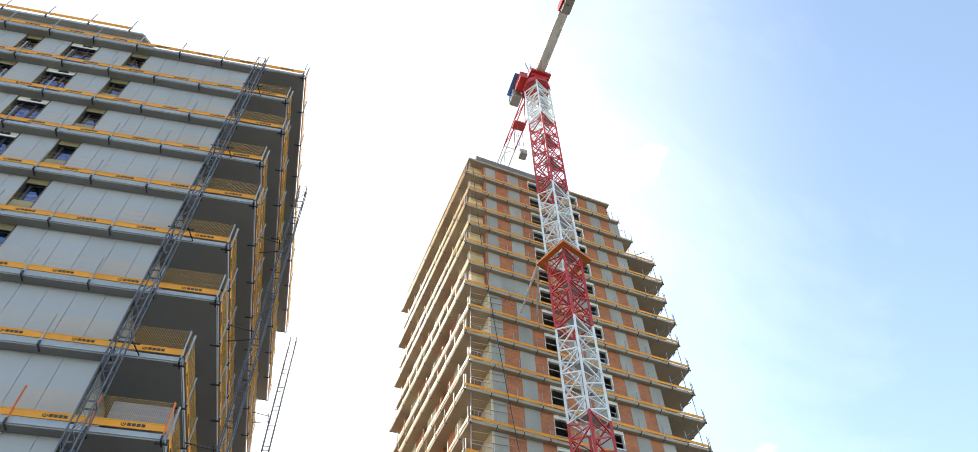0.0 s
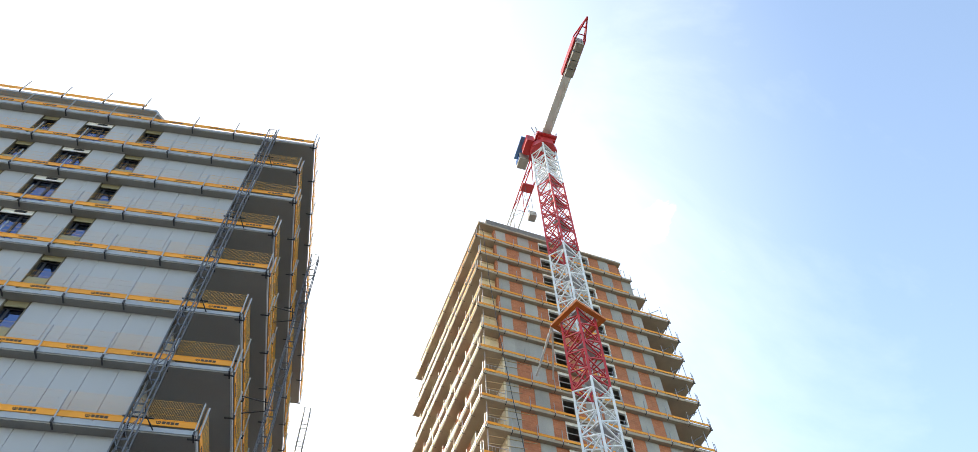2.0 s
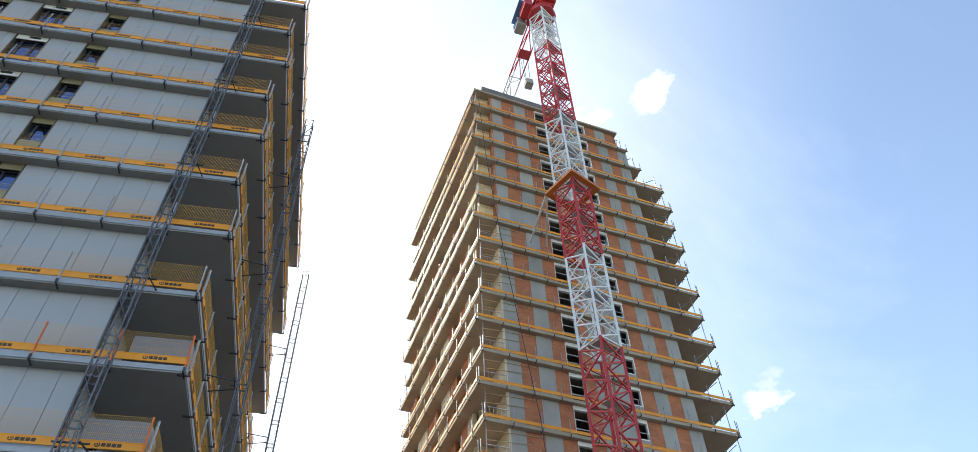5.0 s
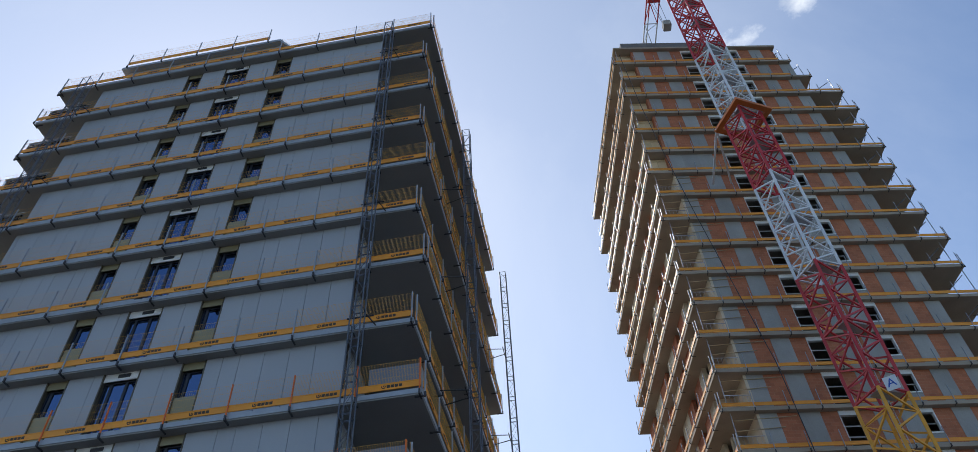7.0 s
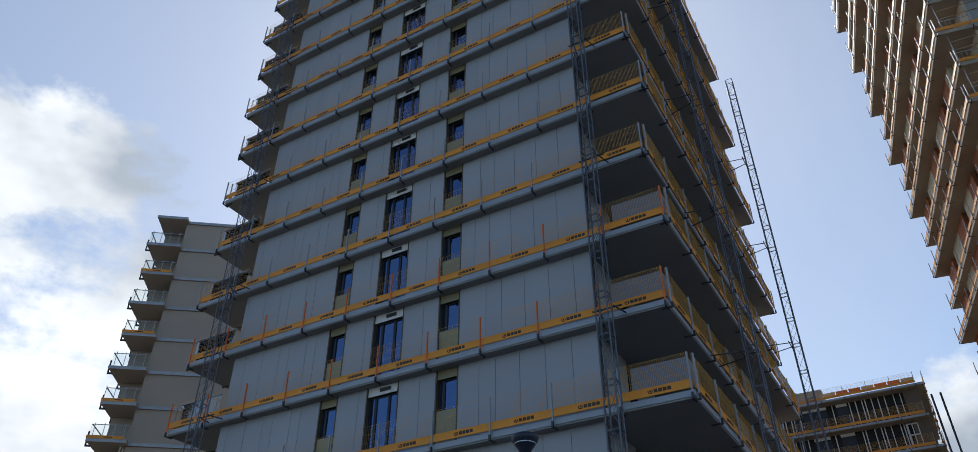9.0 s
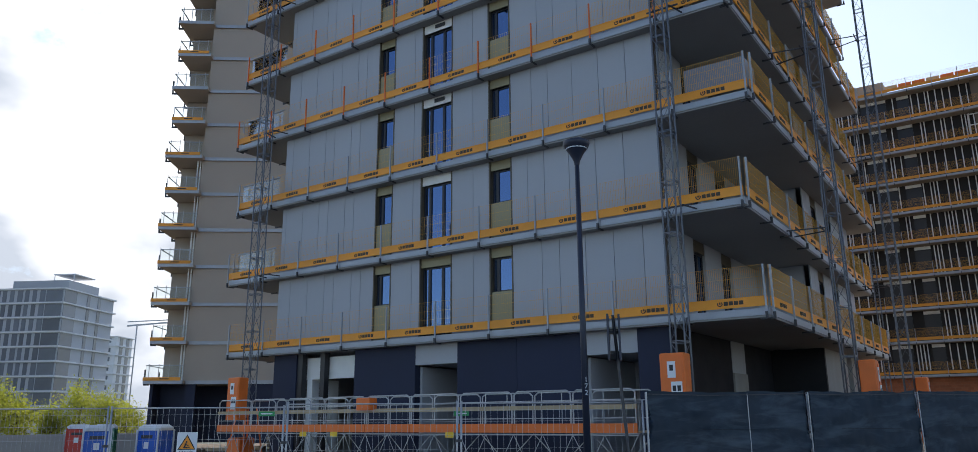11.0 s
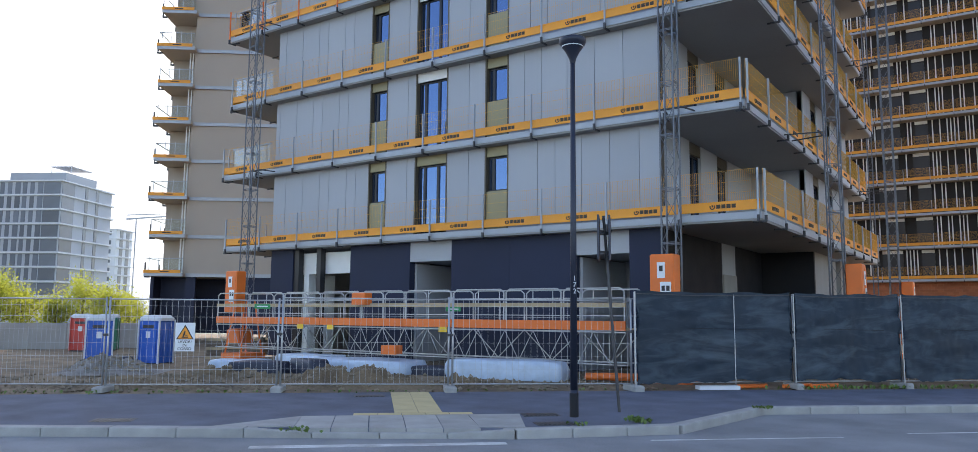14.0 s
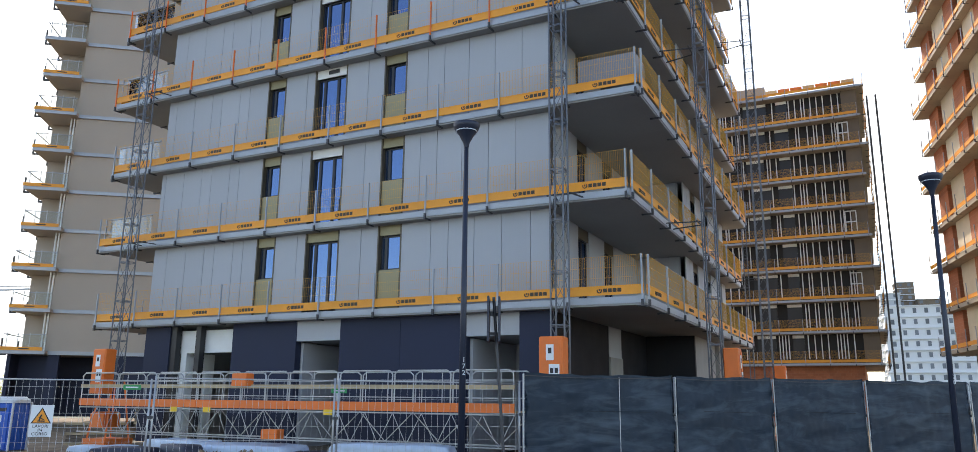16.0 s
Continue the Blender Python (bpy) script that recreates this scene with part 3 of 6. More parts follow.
for i, z in enumerate(ZB):
    x0 = 0.0 if i % 2 == 0 else -0.38
    x1 = RIGHT.get(i, 22.7 if i % 2 == 0 else 22.35)
    part("slab", Geo().prism([(x0, 0), (x1, 0), (x1, 22.6), (x0, 22.6)], z - 0.34, z - 0.05), M_CONC2, brick, "raw concrete floor slab")
    if i == 0:
        continue
    z0, z1 = z - 0.05, ZB[i - 1] - 0.34
    hh = z1 - z0
    sh = 0.22 * ((i * 7) % 3 - 1)
    for a, b, kind in PATT:
        if b > x1 - 0.5:
            continue
        if i == 7 and a < 6.2:
            kind = "c"
        off = 0.0
        if kind in "cb":
            m = M_CONC if kind == "c" else M_BRICK
            part("infill_panel", Geo().box(a, b, WALL_Y + (0.0 if kind == "c" else 0.03), WALL_Y + 0.3, z0, z1), m, brick, "grey concrete" if kind == "c" else "red hollow brick")
        elif kind == "t":
            part("window_surround", Geo().box(a, a + 0.04, WALL_Y - 0.04, WALL_Y + 0.2, z0, z1 - 0.35).box(b - 0.04, b, WALL_Y - 0.04, WALL_Y + 0.2, z0, z1 - 0.35).box(a, b, WALL_Y - 0.04, WALL_Y + 0.2, z1 - 0.35, z1), M_WHITE, brick, "pale window surround")
            part("shutter_slat", Geo().box(a + 0.08, b - 0.08, WALL_Y + 0.15, WALL_Y + 0.18, z0 + 0.9, z0 + 1.0).box(a + 0.08, b - 0.08, WALL_Y + 0.15, WALL_Y + 0.18, z0 + 1.7, z0 + 1.8), M_CONC, brick)
        else:
            part("infill_panel", Geo().box(a, b, WALL_Y, WALL_Y + 0.3, z0, z0 + 0.95), M_CONC, brick, "grey concrete")
            part("window_surround", Geo().box(a, a + 0.1, WALL_Y - 0.04, WALL_Y + 0.2, z0 + 0.95, z1).box(b - 0.1, b, WALL_Y - 0.04, WALL_Y + 0.2, z0 + 0.95, z1).box(a + 0.1, b - 0.1, WALL_Y - 0.04, WALL_Y + 0.2, z1 - 0.35, z1).box(a + 0.1, b - 0.1, WALL_Y - 0.04, WALL_Y + 0.2, z0 + 0.95, z0 + 1.05), M_WHITE, brick, "pale window surround")
            part("shutter_slat", Geo().box(a + 0.1, b - 0.1, WALL_Y + 0.15, WALL_Y + 0.18, z0 + 1.7, z0 + 1.78), M_CONC, brick)
    # closed plywood corners above, open balcony corners below
    if i <= 7:
        for a, b in ((z0, z0 + 1.22), (z0 + 1.23, z0 + 2.42), (z0 + 2.43, z1)):
            part("corner_panel", Geo().box(0.35, 1.15, 0.95, 1.05, a, b), M_PLY, brick, "plywood corner panel")
            part("corner_panel", Geo().box(1.16, 1.95, 0.95, 1.05, a, b), M_PLY, brick, "plywood corner panel")
        part("corner_return", Geo().box(1.95, 2.2, WALL_Y, 1.05, z0, z1), M_BRICK, brick, "brick corner return")
        part("corner_rail", Geo().box(0.3, 1.9, 0.90, 0.94, z0 + 0.95, z0 + 1.0), M_PLY, brick, "timber rail")
        part("corner_rail", Geo().box(0.3, 1.9, 0.90, 0.94, z1 - 0.35, z1 - 0.28), M_PLY, brick, "timber rail")
    else:
        part("balcony_wall", Geo().box(2.0, 2.2, WALL_Y, 3.4, z0, z1), M_PLAST, brick, "pale plastered balcony wall")
        part("balcony_wall", Geo().box(0.9, 2.0, 3.2, 3.4, z0, z1), M_PLAST, brick, "pale plastered balcony wall")
        part("corner_rail", Geo().bar((0.12, 0.12, z0 + 1.0), (2.0, 0.12, z0 + 1.0), 0.03), M_STEEL, brick, "galvanised rail")
        part("corner_rail", Geo().bar((0.3, 0.5, z1 - 0.45), (4.6, 0.25, z1 - 0.35), 0.03), M_WOOD, brick, "pale plank rail")
        part("corner_rail", Geo().bar((0.3, 0.5, z0 + 1.6), (3.6, 0.25, z0 + 1.7), 0.03), M_WOOD, brick, "pale plank rail")
        for q in range(5):
            part("baluster", Geo().bar((0.5 + q * 0.3, 0.14, z0), (0.5 + q * 0.3, 0.14, z0 + 1.0), 0.015), M_STEEL, brick)
    part("prop", Geo().bar((0.25, 0.3, z0), (0.25, 0.3, z1), 0.035, 6), M_STEEL, brick, "steel prop")
    part("prop", Geo().bar((x1 - 0.4, 0.4, z0), (x1 - 0.4, 0.4, z1), 0.035, 6), M_STEEL, brick, "steel prop")
    part("loose_rail", Geo().bar((x1 - 3.2, 0.5, z0 + 0.1), (x1 - 0.5, 0.6, z1 - 0.4), 0.04).bar((x1 - 0.05, 0.4, z0 - 0.1), (x1 + 0.7, 2.2, z0 + 0.5), 0.04), M_DSTEEL, brick, "leaning scaffold tube")
    edge_guard((x1, 0.0, z), 90, 3, "dark edge guard posts on a raw concrete slab", "edge guards of the brick tower", letters=False, wire=False, base=BM)
    # left side wall of plywood-faced panels and brick, seen along its length
    sy0 = 0.3 * ((i * 5) % 3)
    for a, b, kind in ((1.9 if i <= 7 else 3.4, 4.6, "p"), (4.6, 6.4, "b"), (7.5, 9.2, "b"), (9.2, 11.6, "p"), (12.7, 15.5, "b"), (15.5, 18.6, "p"), (19.6, 22.0, "b")):
        part("side_panel", Geo().box(0.55, 0.85, a + (sy0 if 2 < a < 15 else 0), b + (sy0 if b < 15 else 0), z0, z1), M_BRICK if kind == "b" else M_PLAST, brick, "red brick side panel" if kind == "b" else "pale plastered side panel")
    part("side_wall", Geo().box(min(18.7, x1 - 1.0), min(18.95, x1 - 0.75), WALL_Y + 0.3, 20.0, z0, z1), M_BRICK, brick, "red brick side wall")
    part("side_wall", Geo().box(1.35, x1 - 3.5, 19.7, 20.0, z0, z1).box(1.4, x1 - 3.6, 5.0, 5.2, z0, z1), M_CONC, brick, "concrete inner wall")
    edge_guard((x0, 0, z), 0, int((x1 - x0) / BAY), "orange edge guard on a raw concrete slab", "edge guards of the brick tower", letters=False, wire=False, base=BM)
    edge_guard((x0, 22.6, z), -90, 10, "orange edge guard on a raw concrete slab", "edge guards of the brick tower", letters=False, wire=False, base=BM)
part("ground_wall", Geo().box(1.2, 18.9, WALL_Y, 20.0, 0, ZB[23] - 0.34), M_CONC, brick, "concrete ground floor")
part("roof_upstand", Geo().prism([(1.2, 0.6), (13.0, 0.6), (15.8, 3.5), (15.8, 18), (1.2, 18)], ZB[0] - 0.05, ZB[0] + 1.9), M_DCONC, brick, "dark concrete roof upstand")


# ---- ground, road and pavement ----
SU = Vector((0.735, 0.678, 0))
SN = Vector((0.678, -0.735, 0))
SO = Vector((-8.06, -9.32, 0))
SYAW = math.degrees(math.atan2(0.678, 0.735))


def st(s, d, z=0.0):
    """A place along the street: s along the fence, d from the fence towards the road."""
    p = SO + SU * s + SN * d
    return (p.x, p.y, z)




def grid(name, s0, s1, d0, d1, ns, nd, height, material, label, category, kind=""):
    """A sheet of ground with a height at each place."""
    g = Geo()
    for i in range(ns + 1):
        for j in range(nd + 1):
            s, d = s0 + (s1 - s0) * i / ns, d0 + (d1 - d0) * j / nd
            g.v.append(st(s, d, height(s, d)))
    for i in range(ns):
        for j in range(nd):
            a = i * (nd + 1) + j
            g.f.append((a, a + 1, a + nd + 2, a + nd + 1))
    ob = new(name, g.mesh(name, material, True))
    return tagged(ob, label, category, kind=kind)


def lumps(x, y, f, seed=0.0):
    return noise.noise(Vector((x * f, y * f, seed)))


ZROAD = -0.13
solid("ground", Geo().quad((-2500, -2500, -1.0), (2500, -2500, -1.0), (2500, 2500, -1.0), (-2500, 2500, -1.0)), M_LAND, "wide flat rough ground around the site", "ground", kind="structure")
solid("road", Geo().prism([st(*q)[:2] for q in ((-160, 4.6), (-160, 30), (160, 30), (160, 3.55), (9.35, 3.55), (6.8, 5.75), (4.2, 6.0), (0.2, 5.48), (-60, -2.3), (-60.2, 4.6))], -1.1, ZROAD), M_ASPH, "grey worn asphalt road", "road", kind="structure")
KP = [(-60.0, -2.2), (0.2, 5.58), (1.2, 5.71), (3.2, 5.97), (4.2, 6.1), (6.85, 5.85), (9.4, 3.65), (70.0, 3.65)]
edge = [(-60, -8.0)] + KP + [(70, 0.35), (-9, 0.35)]
solid("pavement", Geo().prism([st(s, d)[:2] for s, d in edge], -1.1, 0.0), M_WALK, "dark asphalt pavement beside the fence", "pavement", kind="structure")
solid("far_pavement", Geo().prism([st(-160, 16.0)[:2], st(-160, 34)[:2], st(160, 34)[:2], st(160, 16.0)[:2]], -1.1, 0.0), M_WALK, "dark asphalt pavement across the road", "pavement", kind="structure")


# site ground: lumpy soil inside the fence
def soil_h(s, d):
    e = min(1.0, max(0.0, (0.3 - d) / 1.5))
    h = 0.09 * lumps(s, d, 0.5) + 0.05 * lumps(s, d, 1.7, 3.0) + 0.025 * lumps(s, d, 5.0, 7.0)
    a, b = min(1.0, max(0.0, (-s - 1) / 6)), min(1.0, max(0.0, (-d - 3) / 11))
    return -0.02 + e * h - 0.7 * a * a * (3 - 2 * a) * b * b * (3 - 2 * b)


grid("site_ground", -75, 80, -75, 0.34, 220, 120, soil_h, M_SOIL, "bare lumpy building soil with stones", "ground", "structure")


HEAPS = []


def mound(name, s, d, rs, rd, h, seed, label, material, rot=0.0):
    g = Geo()
    n, m = 70, 40
    cr, sr = math.cos(rot), math.sin(rot)
    for i in range(n + 1):
        for j in range(m + 1):
            u, v = -1 + 2 * i / n, -1 + 2 * j / m
            rr = min(1.0, u * u + v * v)
            z = h * (1 - rr) ** 1.2 * (0.75 + 0.6 * lumps(u * rs, v * rd, 1.1, seed)) + (1 - rr) * (0.16 * lumps(u * rs, v * rd, 3.0, seed + 2) + 0.13 * lumps(u * rs, v * rd, 7.0, seed + 4) + 0.06 * lumps(u * rs, v * rd, 17.0, seed + 6)) - 0.06
            g.v.append(st(s + u * rs * cr - v * rd * sr, d + u * rs * sr + v * rd * cr, z))
    HEAPS.extend(v for v in g.v if v[2] > 0.03)
    for i in range(n):
        for j in range(m):
            a = i * (m + 1) + j
            g.f.append((a, a + 1, a + m + 2, a + m + 1))
    return tagged(new(name, g.mesh(name, material)), label, "soil heap")


mound("soil_heap", 1.4, -1.35, 2.6, 0.9, 0.55, 5.0, "heap of stony brown soil by the fence", M_SOIL)
mound("soil_heap", 4.4, -1.1, 1.6, 0.7, 0.28, 9.0, "low heap of stony brown soil by the fence", M_SOIL)
mound("soil_heap", -3.2, -1.6, 2.4, 0.9, 0.25, 12.0, "low spread of stony brown soil", M_SOIL)
mound("rubble_heap", -5.6, -6.6, 1.5, 1.1, 0.60, 21.0, "heap of grey broken concrete", mat("concrete_rubble", (0.22, 0.20, 0.18), 0.95, vary=0.5, scale=2.5, grain=20, bump=0.9))
mound("rubble_heap", -1.8, -4.0, 1.8, 0.9, 0.30, 27.0, "grey rubble on the site soil", M_SOIL)

# loose stones on the soil
g = Geo()
rs = random.Random(4)
for _ in range(8500):
    s, d = rs.uniform(-16, 9), -abs(rs.gauss(0.2, 3.6)) - 0.05
    r = 0.015 + 0.075 * rs.random() ** 5
    x, y, z = st(s, d, soil_h(s, d) + r * 0.3)
    if rs.random() < 0.35:
        x, y, z = rs.choice(HEAPS)
    i0 = len(g.v)
    for dx, dy, dz in ((1, 0, 0), (0, 1, 0), (-1, 0, 0), (0, -1, 0), (0, 0, 0.8), (0, 0, -0.8)):
        k = r * rs.uniform(0.7, 1.2)
        g.v.append((x + dx * k, y + dy * k, z + dz * k))
    for a, b in ((0, 1), (1, 2), (2, 3), (3, 0)):
        g.f += [(i0 + a, i0 + b, i0 + 4), (i0 + b, i0 + a, i0 + 5)]
solid("loose_stones", g, mat("pale_stone", (0.21, 0.165, 0.115), 0.9, vary=0.6, scale=2.0), "loose pale stones strewn over the soil", "stones", kind="stuff")

# weeds at the kerb and the fence
g = Geo()
rw = random.Random(9)
for cs, cd, n, spread, hh in ((6.35, 5.55, 40, 0.09, 0.11), (5.3, 5.75, 14, 0.08, 0.06), (14.5, 0.25, 150, 1.6, 0.11), (9.4, 3.95, 25, 0.1, 0.08), (1.0, 6.0, 25, 0.1, 0.06), (3.0, 0.25, 50, 3.0, 0.06), (-5.5, 0.2, 60, 3.0, 0.08), (-8.3, -0.8, 90, 0.5, 0.45)):
    for _ in range(n):
        s, d = cs + rw.gauss(0, spread), cd + rw.gauss(0, min(spread, 0.12))
        b = Vector(st(s, d, 0.0))
        a = rw.uniform(0, 6.28)
        l = hh * rw.uniform(0.5, 1.1)
        tip = b + Vector((math.cos(a) * l * 0.6, math.sin(a) * l * 0.6, l))
        side = Vector((-math.sin(a), math.cos(a), 0)) * (0.03 + l * 0.08)
        mid = b.lerp(tip, 0.55) + Vector((0, 0, l * 0.15))
        i0 = len(g.v)
        g.v += [tuple(b), tuple(mid + side), tuple(tip), tuple(mid - side)]
        g.f.append((i0, i0 + 1, i0 + 2, i0 + 3))
solid("weeds", g, mat("weed_leaf", (0.10, 0.16, 0.03), 0.6, vary=0.4, scale=4.0, bump=0), "small green weeds at the kerb and fence", "weeds", kind="stuff")


# ---- kerbs, ramp, tactile strip, road paint ----
kerbs = thing("kerb", "pale stone kerb of separate blocks", "kerb", kind="structure")


def kerb_run(a, b, low=False, hs=(0.0, 0.0)):
    (s0, d0), (s1, d1) = a, b
    L = math.hypot(s1 - s0, d1 - d0)
    n = max(1, round(L / 1.0))
    yaw = SYAW + math.degrees(math.atan2(-(d1 - d0), (s1 - s0)))
    for i in range(n):
        t0 = i / n
        p = st(s0 + (s1 - s0) * t0, d0 + (d1 - d0) * t0)
        l = L / n
        h0, h1 = hs[0] + (hs[1] - hs[0]) * t0, hs[0] + (hs[1] - hs[0]) * (i + 1) / n
        g = Geo().bevbox(0.004, l - 0.004, -0.12, 0.12, -0.18, 0.010, 0.012)
        if hs != (0.0, 0.0):
            g.v = [(x, y, z + (h0 + (h1 - h0) * x / l if z > -0.1 else 0)) for x, y, z in g.v]
        me = g.mesh("kerb_stone", M_KERB) if hs != (0.0, 0.0) else shared(("kerb", round(l, 3)), lambda: g.mesh("kerb_stone", M_KERB))
        part("kerb_stone", me, None, kerbs, "", (p[0], p[1], 0.0), yaw)


DROP = {1: (0.0, -0.06), 2: (-0.06, -0.061), 3: (-0.06, 0.0)}
for i, (a, b) in enumerate(zip(KP, KP[1:])):
    kerb_run(a, b, hs=DROP.get(i, (0.0, 0.0)))
# dropped crossing of pale slabs
cross = thing("crossing_ramp", "pale concrete slabs of a dropped crossing in the pavement", "paving", kind="structure")
for i in range(5):
    s0, s1 = 0.9 + i * 0.56, 0.9 + (i + 1) * 0.56
    g = Geo()
    a, b, c, d = st(s0 + 0.008, 4.35, 0.012), st(s1 - 0.008, 4.35, 0.012), st(s1 - 0.008, 5.57 + 0.13 * s1, -0.075), st(s0 + 0.008, 5.57 + 0.13 * s0, -0.075)
    lift = 0.095
    g.v = [(p[0], p[1], p[2] - 0.1) for p in (a, b, c, d)] + [a, b, (c[0], c[1], c[2] + lift - 0.01), (d[0], d[1], d[2] + lift - 0.01)]
    g.f = [(3, 2, 1, 0), (4, 5, 6, 7), (0, 1, 5, 4), (1, 2, 6, 5), (2, 3, 7, 6), (3, 0, 4, 7)]
    part("paving_slab", g, M_KERB, cross)
for sgn in (0, 1):
    g = Geo()
    if sgn == 0:
        o = [st(0.9, 4.35)[:2], st(0.9, 5.57)[:2], st(-0.3, 5.40)[:2]]
    else:
        o = [st(3.7, 4.35)[:2], st(4.6, 4.35)[:2], st(4.4, 5.95)[:2], st(3.7, 5.85)[:2]]
    part("paving_slab", Geo().prism(o[::-1], -0.05, 0.012), M_KERB, cross)
tact = thing("tactile_strip", "yellowish ribbed tactile paving strip across the pavement", "paving", kind="structure")
for i in range(9):
    d0 = 0.45 + i * 0.40
    a = Geo()
    for j in range(2):
        sa = 2.45 + j * 0.42
        pts = [st(sa + 0.005, d0)[:2], st(sa + 0.005, d0 + 0.39)[:2], st(sa + 0.415, d0 + 0.39)[:2], st(sa + 0.415, d0)[:2]]
        part("tactile_tile", Geo().prism(pts, -0.02, 0.012 + 0.001 * ((i + j) % 2)), M_TACT, tact)
for j in range(5):
    sa = 1.75 + j * 0.41
    part("tactile_tile", Geo().prism([st(sa + 0.004, 4.06)[:2], st(sa + 0.004, 4.34)[:2], st(sa + 0.404, 4.34)[:2], st(sa + 0.404, 4.06)[:2]], -0.02, 0.013), M_TACT, tact)
for s0, s1, d0, d1 in ((0.4, 4.0, 6.45, 6.65), (6.2, 9.3, 6.46, 6.52), (10.6, 40.0, 6.19, 6.25)):
    solid("road_marking", Geo().prism([st(s0, d0)[:2], st(s0, d1)[:2], st(s1, d1)[:2], st(s1, d0)[:2]], ZROAD - 0.01, ZROAD + 0.004), M_LINE, "worn white painted line on the asphalt", "road marking", kind="structure")
for s, d in ((-2.0, 4.55), (4.95, 5.55), (4.95, 4.45), (2.0, 1.1)):
    t = thing("drain_grate", "dark iron grate in the pavement", "grate", "pavement grates", at=st(s, d, 0.0), rz=SYAW)
    part("frame", Geo().box(-0.32, 0.32, -0.2, 0.2, -0.03, 0.006), M_DSTEEL, t)
    for k in range(8):
        part("slat", shared("slat", lambda: Geo().box(-0.02, 0.02, -0.16, 0.16, 0.006, 0.013).mesh("slat", M_DSTEEL)), None, t, "", (-0.26 + k * 0.074, 0, 0))


# ---- site fence ----
PAN = 3.5


def g_fence_wire():
    g = Geo()
    n = 30
    for k in range(1, n):
        x = PAN * k / n
        g.bar((x, 0, 0.18), (x, 0, 2.08), 0.0032, 3)
    for z in (0.5, 0.8, 1.1, 1.4, 1.7, 1.95):
        g.bar((0.03, 0, z), (PAN - 0.03, 0, z), 0.0032, 3)
    return g


def g_fence_frame():
    g = Geo()
    for x in (0.04, PAN - 0.04):
        g.bar((x, 0, 0.05), (x, 0, 2.15), 0.021, 8)
    for z in (0.16, 2.10):
        g.bar((0.04, 0, z), (PAN - 0.04, 0, z), 0.016, 6)
    return g


def g_foot():
    return Geo().bevbox(-0.11, 0.11, -0.36, 0.36, 0.0, 0.13, 0.03)


